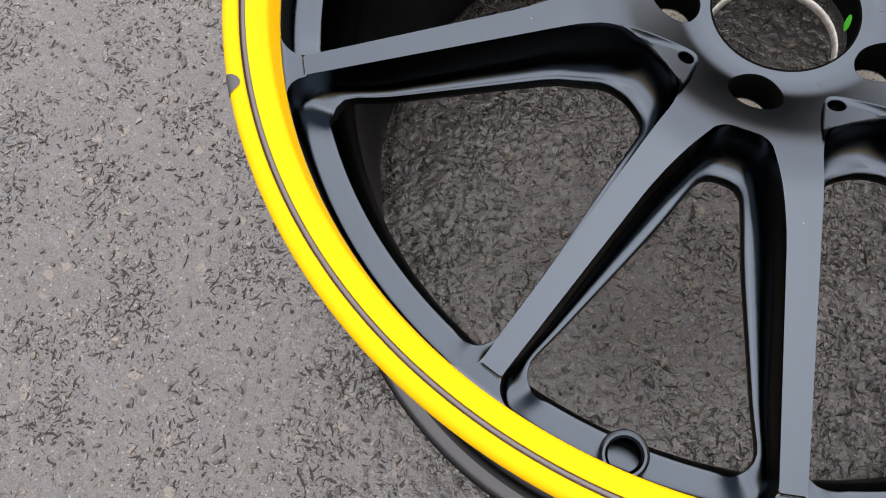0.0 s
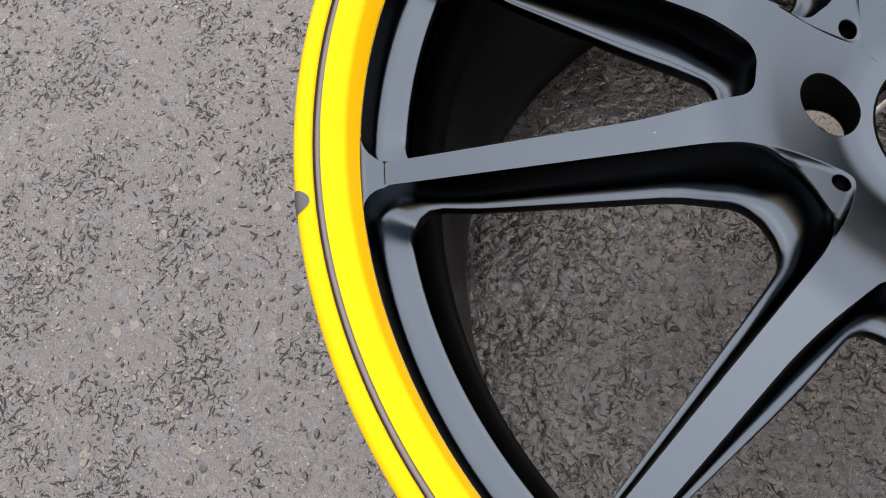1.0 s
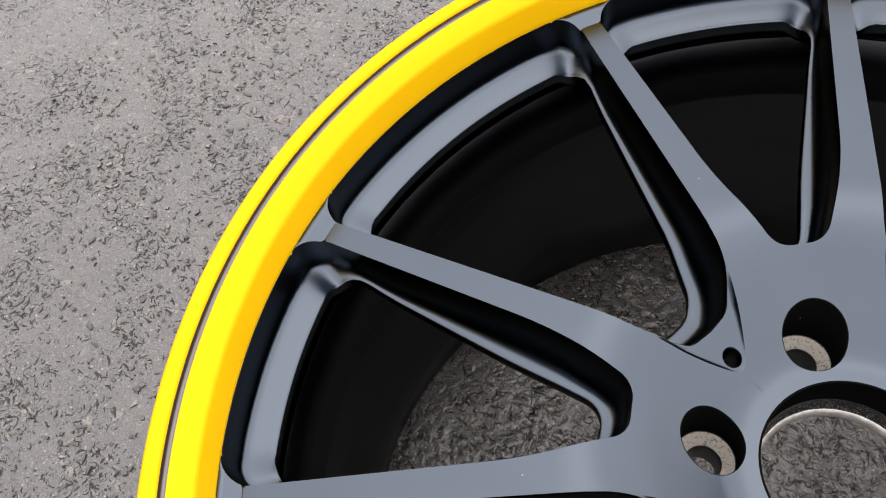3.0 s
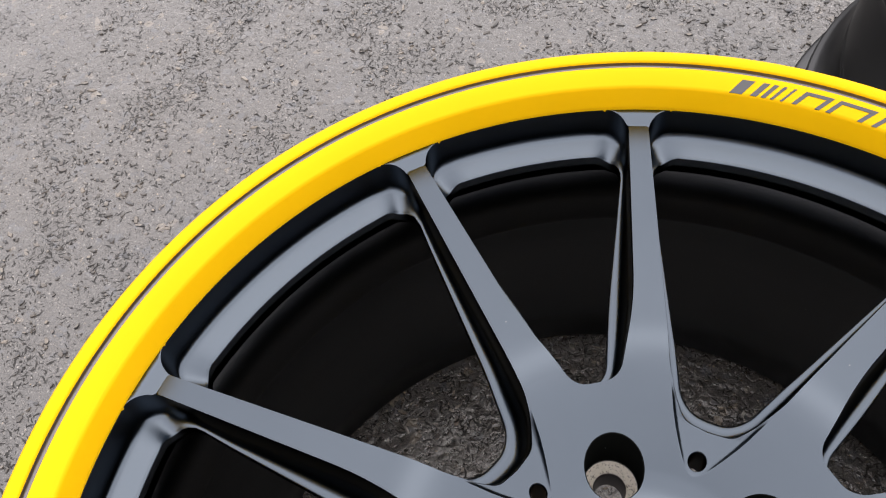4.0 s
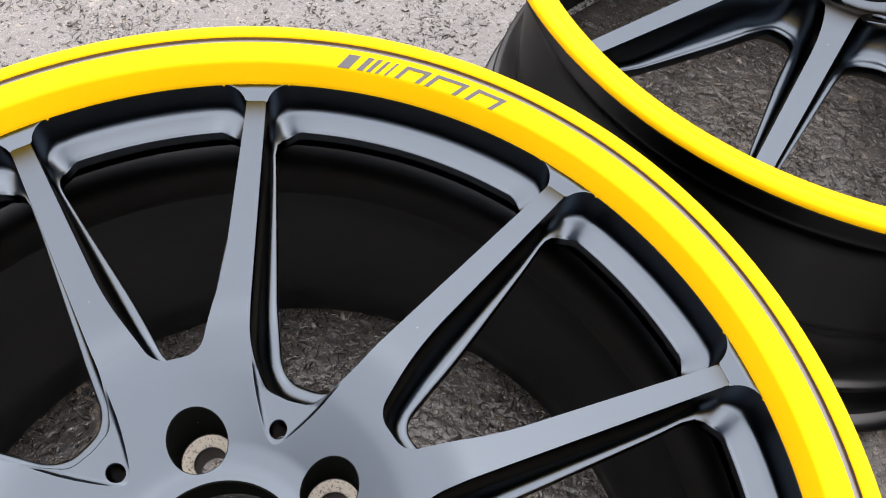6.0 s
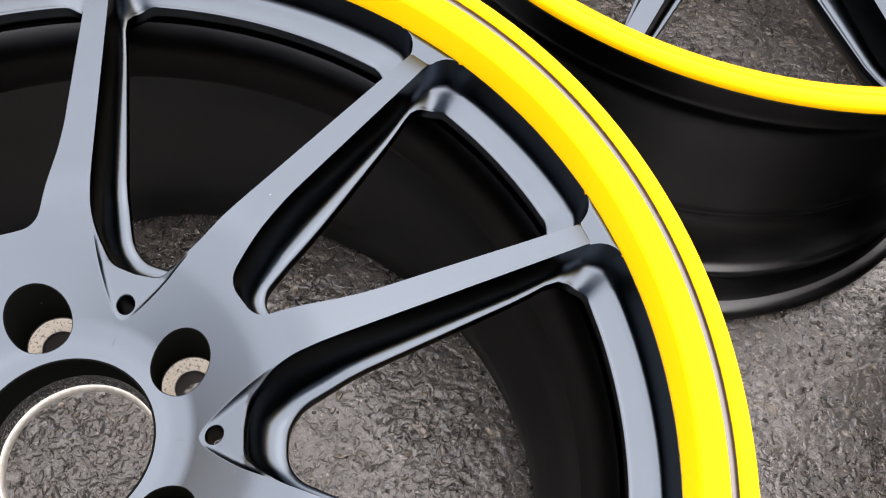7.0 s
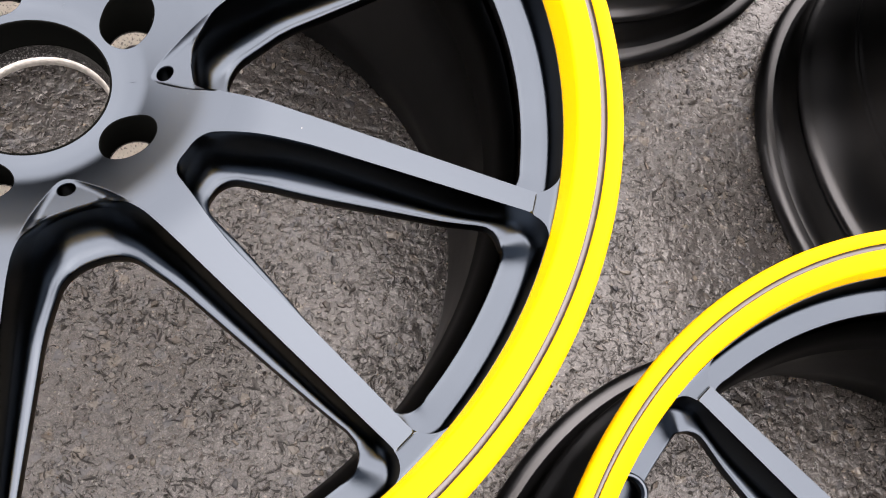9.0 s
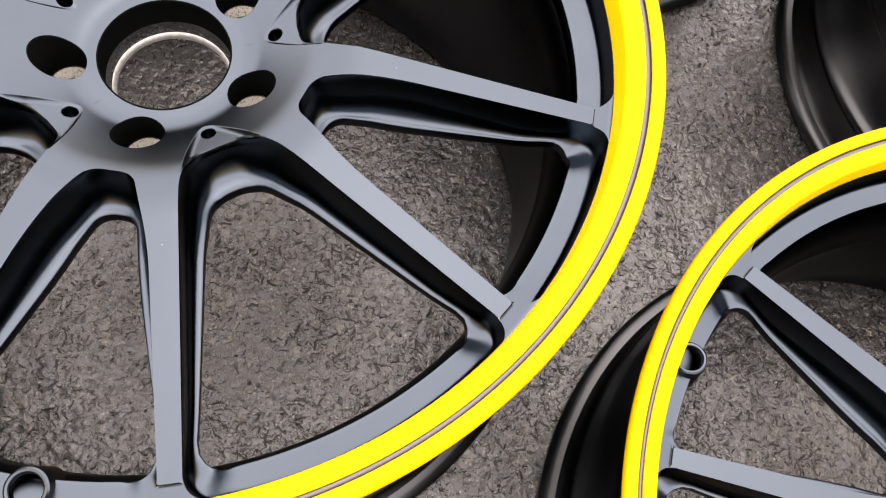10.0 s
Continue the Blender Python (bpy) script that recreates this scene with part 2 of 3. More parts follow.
def stone():
    """Broken stone of many greys."""
    m, nt, b = nodes_of("stone_chips")
    geo = node(nt, "NewGeometry")
    n = node(nt, "TexNoise", Scale=600.0, Detail=4.0, Roughness=0.7)
    nt.links.new(geo.outputs["Position"], n.inputs["Vector"])
    hue = ramp(nt, geo.outputs["Random Per Island"], [(0.0, (0.036, 0.038, 0.044)), (0.25, (0.052, 0.049, 0.046)), (0.60, (0.075, 0.066, 0.058)), (0.78, (0.14, 0.125, 0.108)), (0.96, (0.21, 0.18, 0.145)), (1.0, (0.26, 0.24, 0.21))]).outputs[0]
    c = mix(nt, 0.9, hue, ramp(nt, n.outputs[0], [(0.35, 0.32), (0.65, 0.66)]).outputs[0], "OVERLAY")
    nt.links.new(c, b.inputs["Base Color"])
    b.inputs["Roughness"].default_value = 0.35
    b.inputs["Coat Weight"].default_value, b.inputs["Coat Roughness"].default_value = 0.7, 0.15
    bump = node(nt, "Bump", Strength=0.5, Distance=0.0005)
    nt.links.new(n.outputs[0], bump.inputs["Height"])
    nt.links.new(bump.outputs[0], b.inputs["Normal"])
    return m


def patchy_edge():
    """Pale patches, spread by noise over near-black."""
    m, nt, b = nodes_of("pale_patched_edge")
    tc = node(nt, "TexCoord")
    n = node(nt, "TexNoise", Scale=220.0, Detail=5.0, Roughness=0.7)
    nt.links.new(tc.outputs["Object"], n.inputs["Vector"])
    nt.links.new(ramp(nt, n.outputs[0], [(0.44, 0.012), (0.54, 0.30), (0.66, 0.55)]).outputs[0], b.inputs["Base Color"])
    b.inputs["Roughness"].default_value = 0.7
    bump = node(nt, "Bump", Strength=0.6, Distance=0.0006)
    nt.links.new(n.outputs[0], bump.inputs["Height"])
    nt.links.new(bump.outputs[0], b.inputs["Normal"])
    return m


PATCHY_EDGE = patchy_edge()
STONE = stone()
ALUMINIUM, SEAT, BORE = bare_metal(), seat_metal(), speckled_black()
GREEN = plain("green_marker", (0.10, 0.75, 0.03), 0.5)
ASPHALT = asphalt()


# ---- mesh helpers ----
def mesh_of(name, verts, faces, normals=None, sharp=None):
    me = bpy.data.meshes.new(name)
    me.from_pydata([tuple(v) for v in verts], [], [tuple(f) for f in faces])
    me.polygons.foreach_set("use_smooth", [True] * len(me.polygons))
    me.update()
    if normals is not None:
        me.normals_split_custom_set_from_vertices([tuple(n) for n in normals])
    elif sharp:
        me.set_sharp_from_angle(angle=radians(sharp))
    return me


def part(name, me, material, parent, label="", at=None):
    ob = new(name, me)
    if not me.materials:
        me.materials.append(material)
    ob.parent = parent
    if at is not None:
        ob.matrix_basis = at
    if label:
        tagged(ob, label)
    return ob


def lathe(name, profile, n=288, sharp=32, start=0.0, sweep=360.0):
    """Turns an (r, z) profile round the z axis."""
    whole = sweep >= 359.9
    cols = n if whole else n + 1
    verts, faces = [], []
    for i in range(cols):
        a = radians(start + sweep * i / n)
        verts += [(r * math.cos(a), r * math.sin(a), z) for r, z in profile]
    k = len(profile)
    for i in range(n):
        j = (i + 1) % cols
        for q in range(k - 1):
            faces.append((i * k + q, j * k + q, j * k + q + 1, i * k + q + 1))
    return mesh_of(name, verts, faces, sharp=sharp)


# ---- the wheel's face: plan of a half sector, pair axis at 0, gap axis at 36 degrees ----
FACE = 0.2655          # crest height of the spokes on a wide wheel
RIM_R, LIP_R = 0.25488, 0.2395


def smooth_min(a, b, k):
    h = np.clip(0.5 + 0.5 * (b - a) / k, 0, 1)
    return b + (a - b) * h - k * h * (1 - h)


def base_height(r):
    cone = 0.2365 + 0.66 * (r - 0.056)
    spoke = FACE - 0.0075 * (r - 0.1) / 0.146
    z = smooth_min(cone, spoke, 0.013)
    z = -smooth_min(-z, -0.2318 + 0 * r, 0.004)
    over = np.clip((r - 0.2453) / 0.0003, 0, 1)
    rise = np.clip((r - 0.2458) / 0.0091, 0, 1)
    return z - 0.0010 * over + 0.0045 * rise


def pocket_half(gx):
    """Half width of the triangular pocket at a distance along the gap axis."""
    return np.interp(gx, (0.0563, 0.0568, 0.0576, 0.0595, 0.0630, 0.0670, 0.0720, 0.0770, 0.0860, 0.0950), (0.0, 0.0017, 0.0030, 0.0052, 0.0080, 0.0110, 0.0145, 0.0176, 0.0224, 0.0262))


def top_height(x, y):
    """Height of the machined top surface, with the triangular pockets between the spoke pairs."""
    x, y = np.asarray(x, float), np.asarray(y, float)
    r, a = np.hypot(x, y), np.degrees(np.arctan2(y, x)) % 72
    a = np.where(a > 36, 72 - a, a)
    g = np.radians(36 - a)
    gx, gy = r * np.cos(g), r * np.sin(g)
    inside = (pocket_half(gx) - gy) * 0.80 - 0.0002
    z = base_height(r)
    deep = np.interp(gx, (0.0563, 0.0580, 0.0640, 0.0770, 0.0830, 0.0885), (0.0, 0.0007, 0.0020, 0.0038, 0.0030, 0.0))
    t = np.clip(inside / 0.0032, 0, 1)
    step = 1 - (1 - t) ** 2.4
    return np.where((inside > 0) & (gx > 0.0562) & (gx < 0.0885), z - deep * step, z)


def fillet(a, b, c, rad, n):
    """n points that round the corner b between a and c."""
    a, b, c = (np.array(p, float) for p in (a, b, c))
    u, v = (a - b) / np.linalg.norm(a - b), (c - b) / np.linalg.norm(c - b)
    half = math.acos(max(-1, min(1, float(u @ v)))) / 2
    reach = min(rad / math.tan(half), (0.97 if a[1] == 0 else 0.68) * np.linalg.norm(a - b), 0.30 * np.linalg.norm(c - b))
    p, q = b + u * reach, b + v * reach
    mid = (u + v) / np.linalg.norm(u + v)
    centre = b + mid * reach / math.cos(half)
    rr = np.linalg.norm(p - centre)
    a0, a1 = math.atan2(*(p - centre)[::-1]), math.atan2(*(q - centre)[::-1])
    turn = (a1 - a0 + math.pi) % (2 * math.pi) - math.pi
    return [centre + rr * np.array((math.cos(a0 + turn * i / (n - 1)), math.sin(a0 + turn * i / (n - 1)))) for i in range(n)]


def half_contour(p0, p1, r1, p2, r2, through, radius, r3):
    """Half of a window's outline, from its inner end on the axis to its outer end on the axis; also the kind of each point."""
    p2, q = np.array(p2, float), np.array(through, float)
    d = (q - p2) / np.linalg.norm(q - p2)
    bb, cc = p2 @ d, p2 @ p2 - radius ** 2
    p3 = p2 + d * (-bb + math.sqrt(bb * bb - cc))
    ang = math.atan2(p3[1], p3[0])
    tang = p3 + np.array((math.sin(ang), -math.cos(ang))) * 0.05
    pts, kind = [], []

    def line(a, b, n, k):
        for i in range(n):
            pts.append(np.array(a) + (np.array(b) - np.array(a)) * i / n)
            kind.append(k)

    f1, f2, f3 = fillet(p0, p1, p2, r1, 12), fillet(p1, p2, p3, r2, 14), fillet(p2, p3, tang, r3, 12)
    line(p0, f1[0], 5, 0)
    pts.extend(f1), kind.extend([0] * 12)
    line(f1[-1], f2[0], 4, 1)
    del pts[-4], kind[-4]
    pts.extend(f2), kind.extend([1] * 14)
    line(f2[-1], f3[0], 16, 1)
    del pts[-16], kind[-16]
    pts.extend(f3), kind.extend([2] * 12)
    a_end = math.atan2(f3[-1][1], f3[-1][0])
    for i in range(1, 15):
        a = a_end * (1 - i / 14)
        pts.append(radius * np.array((math.cos(a), math.sin(a))))
        kind.append(2)
    return np.array(pts), np.array(kind)


PAIR_TOP = half_contour((0.0905, 0), (0.0905, 0.0108), 0.0110, (0.127, 0.028), 0.20, (0.2389, 0.0586), RIM_R, 0.013)
PAIR_LOW = half_contour((0.1022, 0), (0.1022, 0.0092), 0.0110, (0.140, 0.0206), 0.50, (0.215, 0.0485), LIP_R, 0.015)
GAP_TOP = half_contour((0.0757, 0), (0.0766, 0.0115), 0.0100, (0.0885, 0.0238), 0.055, (0.2316, 0.0830), RIM_R, 0.012)
GAP_LOW = half_contour((0.0925, 0), (0.0928, 0.0135), 0.0185, (0.125, 0.0302), 0.20, (0.216, 0.0730), LIP_R, 0.015)


def turned(p, degrees, flip=False):
    p = np.array(p, float)
    if flip:
        p = p * np.array((1, -1))
    c, s = math.cos(radians(degrees)), math.sin(radians(degrees))
    return p @ np.array(((c, s), (-s, c)))


def normal_of_top(x, y):
    e = 0.00012
    dx = (top_height(x + e, y) - top_height(x - e, y)) / (2 * e)
    dy = (top_height(x, y + e) - top_height(x, y - e)) / (2 * e)
    n = np.stack([-dx, -dy, np.ones_like(dx)], -1)
    return n / np.linalg.norm(n, axis=-1, keepdims=True)


def in_poly(p, poly):
    x, y = p
    px, py = poly[:, 0], poly[:, 1]
    qx, qy = np.roll(px, -1), np.roll(py, -1)
    cross = ((py > y) != (qy > y)) & (x < (qx - px) * (y - py) / (qy - py + 1e-15) + px)
    return bool(cross.sum() % 2)


BOLT_C, BOLT_R = np.array((0.0565, 0.0)), 0.0140
PIN_C, PIN_R = turned((0.0632, 0.0), 36), 0.0043
BORE_R = 0.0377


def top_triangles():
    """Triangles of the top surface over the half sector."""
    from mathutils.geometry import delaunay_2d_cdt
    pts, edges = [], []

    def chain(poly, closed=False):
        k = len(pts)
        pts.extend(tuple(map(float, q)) for q in poly)
        edges.extend((k + i, k + i + 1) for i in range(len(poly) - 1))

    pair = PAIR_TOP[0]
    gap = turned(GAP_TOP[0], 36, True)
    chain(pair), chain(gap)
    chain([BOLT_C + BOLT_R * np.array((math.cos(a), math.sin(a))) for a in np.linspace(0, math.pi, 25)])
    chain([turned((0.0632 + PIN_R * math.cos(a), PIN_R * math.sin(a)), 36, True) for a in np.linspace(0, math.pi, 15)])
    chain([BORE_R * np.array((math.cos(a), math.sin(a))) for a in np.linspace(0, radians(36), 16)])
    for rad in (0.2551, 0.2451, 0.2453, 0.2456, 0.2459, 0.2495, 0.2525):
        arc = [rad * np.array((math.cos(a), math.sin(a))) for a in np.linspace(0, radians(36), 91)]
        chain([p for p in arc if rad > 0.255 or not (in_poly(p, pair) or in_poly(p, gap))])
    for r0, r1, deg in ((BORE_R, 0.0425, 0), (0.0705, 0.0905, 0), (BORE_R, 0.0589, 36), (0.0675, 0.0735, 36)):
        chain([turned((r, 0), deg) for r in np.linspace(r0, r1, 24)])
    for d in (-0.0004, 0.0001, 0.0005, 0.0011, 0.0018, 0.0026, 0.0035):
        line = []
        for gx in np.arange(0.0564, 0.0875, 0.0006):
            gy = float(pocket_half(gx)) - d / 0.80
            p = turned((gx, gy), 36, True)
            if gy > 0.0004 and np.linalg.norm(p - PIN_C) > PIN_R + 0.0004 and not in_poly(p, gap):
                line.append(p)
        chain(line)
    hard = np.array(pts)
    bolt = lambda p: np.linalg.norm(p - BOLT_C) < BOLT_R
    pin = lambda p: np.linalg.norm(p - PIN_C) < PIN_R
    extra = []
    for r in list(np.arange(0.0395, 0.112, 0.0023)) + list(np.arange(0.115, 0.245, 0.006)) + [0.2475, 0.249]:
        n = max(3, int(r * radians(36) / (0.0025 if r < 0.112 or r > 0.244 else 0.004)))
        extra += [np.array((r * math.cos(a), r * math.sin(a))) for a in np.linspace(0, radians(36), n + 1)[1:-1]]
    for p in extra:
        if np.min(np.hypot(*(hard - p).T)) > 0.0011:
            pts.append(tuple(p))
    res = delaunay_2d_cdt([Vector(p) for p in pts], edges, [], 0, 1e-7)
    v = np.array([tuple(q) for q in res[0]])
    keep = []
    for f in res[2]:
        c = v[list(f)].mean(0)
        r, a = np.hypot(*c), math.degrees(math.atan2(c[1], c[0]))
        if r < BORE_R or r > 0.2551 or a < 0 or a > 36 or bolt(c) or pin(c):
            continue
        if in_poly(c, pair) or in_poly(c, gap):
            continue
        if r < BORE_R * 1.001:
            continue
        keep.append(tuple(f))
    return v, keep


def across(c0, c1):
    """For each point of the outline c0 the point of the outline c1 that lies across from it, evenly spread."""
    fine = np.concatenate([np.linspace(a, b, 12, endpoint=False) for a, b in zip(c1, c1[1:])] + [c1[-1:]])
    length = np.r_[0, np.cumsum(np.hypot(*np.diff(fine, axis=0).T))]
    own = np.r_[0, np.cumsum(np.hypot(*np.diff(c0, axis=0).T))]
    s = np.array([length[np.argmin(np.hypot(*(fine - p).T))] for p in c0])
    s[0], s[-1] = 0, length[-1]
    s = np.maximum.accumulate(s)
    even = np.linspace(0, own[-1], 400)
    t = np.interp(even, own, s)
    for _ in range(260):
        t[1:-1] = 0.25 * t[:-2] + 0.5 * t[1:-1] + 0.25 * t[2:]
    s = np.interp(own, even, t)
    return np.c_[np.interp(s, length, fine[:, 0]), np.interp(s, length, fine[:, 1])]


def window_wall(top, low, deep):
    """Rows of points from a window's top edge down its hollow flank, over the lip and down behind; with normals."""
    (c0, kind), (c1, _) = top[:2], low[:2]
    full0 = np.concatenate([c0, (c0 * (1, -1))[::-1][1:-1]])
    c1 = across(c0, c1)
    full1 = np.concatenate([c1, (c1 * (1, -1))[::-1][1:-1]])
    kinds = np.concatenate([kind, kind[::-1][1:-1]])
    z0 = top[2]
    z0 = np.concatenate([z0, z0[::-1][1:-1]])
    r1 = np.hypot(*full1.T)
    zb = 0.2330 + 0.0060 * np.clip((r1 - 0.205) / 0.03, 0, 1) ** 1.5
    zb = zb - deep * np.clip((0.125 - r1) / 0.03, 0, 1)
    # a hollow in the corner parts the spoke's ledge from the rim's pad
    far = np.hypot(*full0.T) > RIM_R - 1e-6
    corner = (kinds == 2) & ~far
    run = np.r_[0, np.cumsum(np.hypot(*np.diff(full1, axis=0).T))]
    for side in (full0[:, 1] > 0, full0[:, 1] < 0):
        mid = run[corner & side].mean()
        zb = zb - 0.0036 * np.exp(-((run - mid) / 0.0058) ** 2)
    at_rim = (kinds == 2).astype(float)
    for _ in range(4):
        at_rim = (np.roll(at_rim, 1) + at_rim + np.roll(at_rim, -1)) / 3
    way = full1 - full0
    way /= np.linalg.norm(way, axis=1, keepdims=True)
    rows = []
    whole = np.linalg.norm(full1 - full0, axis=1)
    share = 0.76 + 0.14 * at_rim
    span = share * whole
    last = np.radians(np.interp(r1, (0.095, 0.14, 0.20, 0.235), (88, 88, 87, 84)))
    own = np.r_[0, np.cumsum(np.hypot(*np.diff(full0, axis=0).T))]
    even = np.linspace(0, own[-1], 800)
    reach = np.minimum(0.88 * span, 0.93 * (z0 - zb) * (math.cos(0.07) - np.cos(last)) / (np.sin(last) - math.sin(0.07)))
    reach = np.interp(even, own, reach)
    for _ in range(150):
        reach = 0.25 * np.roll(reach, 1) + 0.5 * reach + 0.25 * np.roll(reach, -1)
    reach = np.minimum(np.interp(own, even, reach), 0.98 * span)
    bend = reach / (math.cos(0.07) - np.cos(last))
    tall = np.clip(0.80 * (z0 - zb) / (bend * (np.sin(last) - math.sin(0.07))), 1.0, 2.4)
    steps = [0.0, 0.04, 0.12, 0.35, 0.7]
    arcs = (0, 0.10, 0.2, 0.3, 0.4, 0.5, 0.6, 0.7, 0.8, 0.9, 1.0)
    shelf_u = (0, 0.004, 0.012, 0.03, 0.06, 0.10, 0.15, 0.22, 0.30, 0.40, 0.50, 0.60, 0.70, 0.80, 0.90, 1.0)
    shelf_z = [0.80 * (1 - math.exp(-u / 0.055)) + 0.20 * u for u in shelf_u]
    # flank: a steep wall that turns into a round hollow towards the lip
    for k, (su, sz) in enumerate(zip(shelf_u, shelf_z)):
        phi = 0.07 + (last - 0.07) * arcs[max(0, k - 5)]
        w = span - bend * (np.cos(phi) - np.cos(last))
        z = zb + tall * bend * (np.sin(last) - np.sin(phi))
        if k < 5:
            w = w * steps[k] + 0.0004 * min(1.0, steps[k] * 8)
            z = z0 + (z - z0) * steps[k]
        u = w / span
        u = u + (su - u) * at_rim
        z = z + (z0 + (zb - z0) * sz - z) * at_rim
        rows.append(np.c_[full0 + (full1 - full0) * (u * share)[:, None], z])
    roll = whole - span
    for deg in (12, 26, 40, 54, 68, 80):
        t = radians(deg)
        rows.append(np.c_[full1 - way * (roll * (1 - math.sin(t)))[:, None], zb - 0.6 * roll * (1 - math.cos(t))])
    zb = zb - 0.6 * roll
    for step, drop in ((0.0, 0.0), (0.0, 0.0035), (-0.0002, 0.0065), (-0.0030, 0.0100), (-0.0062, 0.0145)):
        rows.append(np.c_[full1 + way * step, zb - drop - 0.0008 * at_rim])
    g = np.array(rows)
    du = np.roll(g, -1, 1) - np.roll(g, 1, 1)
    dv = np.gradient(g, axis=0)
    n = np.cross(dv, du)
    n /= np.linalg.norm(n, axis=2, keepdims=True) + 1e-12
    into = np.c_[way, np.full(len(way), 0.5)][None]
    n *= np.where((n * into).sum(2, keepdims=True) < 0, -1.0, 1.0)
    # the normals run on softly round the corners
    at = np.r_[own, own[-1] + np.linalg.norm(full0[0] - full0[-1])]
    even = np.linspace(0, at[-1], 900, endpoint=False)
    for k in range(1, len(n)):
        soft = np.stack([np.interp(even, at, np.r_[n[k, :, c], n[k, :1, c]]) for c in range(3)], 1)
        for _ in range(60 if k < 16 else 20):
            soft = 0.25 * np.roll(soft, 1, 0) + 0.5 * soft + 0.25 * np.roll(soft, -1, 0)
        n[k] = np.stack([np.interp(own, even, soft[:, c], period=at[-1]) for c in range(3)], 1)
    n /= np.linalg.norm(n, axis=2, keepdims=True) + 1e-12
    half = len(c0)
    return g[:, :half], n[:, :half], kind


def grid_faces(rows, cols, off, flip=False):
    f = []
    for i in range(rows - 1):
        for j in range(cols - 1):
            q = (off + i * cols + j, off + (i + 1) * cols + j, off + (i + 1) * cols + j + 1, off + i * cols + j + 1)
            f.append(q[::-1] if flip else q)
    return f


class Bag:
    def __init__(self):
        self.v, self.n, self.f, self.patch = [], [], [], []

    def add(self, v, n, f, patch):
        k = len(self.v)
        v, n = np.asarray(v, float), np.asarray(n, float)
        turn = lambda q: np.cross(v[q[1]] - v[q[0]], v[q[2]] - v[q[0]]) + np.cross(v[q[2]] - v[q[0]], v[q[-1]] - v[q[0]])
        f = [q if turn(q) @ n[list(q)].sum(0) >= 0 else q[::-1] for q in f]
        self.patch += patch if isinstance(patch, list) else [patch] * len(f)
        self.v += [tuple(p) for p in v]
        self.n += [tuple(p) for p in n]
        self.f += [tuple(k + i for i in q) for q in f]

    def copy(self, degrees, mirror):
        b = Bag()
        c, s = math.cos(radians(degrees)), math.sin(radians(degrees))
        m = np.array(((c, -s, 0), (s, c, 0), (0, 0, 1)))
        if mirror:
            m = m @ np.diag((1, -1, 1))
        b.v, b.n = (np.array(self.v) @ m.T).tolist(), (np.array(self.n) @ m.T).tolist()
        b.f = [q[::-1] for q in self.f] if mirror else list(self.f)
        b.patch = list(self.patch)
        return b

    def mesh(self, name):
        """One welded mesh; each face keeps its own corner normals."""
        at, verts, faces, corner, kinds, edge = {}, [], [], [], [], {}
        for f, patch in zip(self.f, self.patch):
            ids = []
            for i in f:
                key = tuple(round(c * 2e5) for c in self.v[i])
                if key not in at:
                    at[key] = len(verts)
                    verts.append(tuple(self.v[i]))
                ids.append(at[key])
            keep = [k for k in range(len(ids)) if ids[k] != ids[k - 1]]
            if len(keep) > 2 and len({ids[k] for k in keep}) == len(keep):
                faces.append(tuple(ids[k] for k in keep))
                corner += [tuple(self.n[f[k]]) for k in keep]
                ring = faces[-1]
                for a, b in zip(ring, ring[1:] + ring[:1]):
                    edge.setdefault((min(a, b), max(a, b)), set()).add(patch)
        me = bpy.data.meshes.new(name)
        me.from_pydata(verts, [], faces)
        me.polygons.foreach_set("use_smooth", [True] * len(me.polygons))
        me.update()
        crease = [len(edge.get(tuple(sorted(e.vertices)), ())) > 1 for e in me.edges]
        mark = me.attributes.get("sharp_edge") or me.attributes.new("sharp_edge", "BOOLEAN", "EDGE")
        mark.data.foreach_set("value", crease)
        if len(corner) == len(me.loops):
            me.normals_split_custom_set(corner)
        return me


def tube_rows(centre, radius, a0, a1, n, zs, floor_step=0.0):
    """A hole's wall from the top surface down: a small rounded edge and a straight wall."""
    ang = np.linspace(a0, a1, n)
    ring = np.c_[np.cos(ang), np.sin(ang)]
    xy = centre + radius * ring
    z = top_height(xy[:, 0], xy[:, 1])
    rows = [np.c_[xy, z], np.c_[centre + (radius - 0.0004) * ring, z - 0.0004], np.c_[centre + (radius - 0.0006) * ring, z - 0.0014]]
    rows += [np.c_[centre + (radius - 0.0006) * ring, 0 * z + zz] for zz in zs]
    nrm = np.c_[-ring, 0 * z]
    ns = [nrm + (0, 0, 0.9), nrm + (0, 0, 0.5)] + [nrm] * (len(rows) - 2)
    ns = [q / np.linalg.norm(q, axis=1, keepdims=True) for q in ns]
    return np.array(rows), np.array(ns)


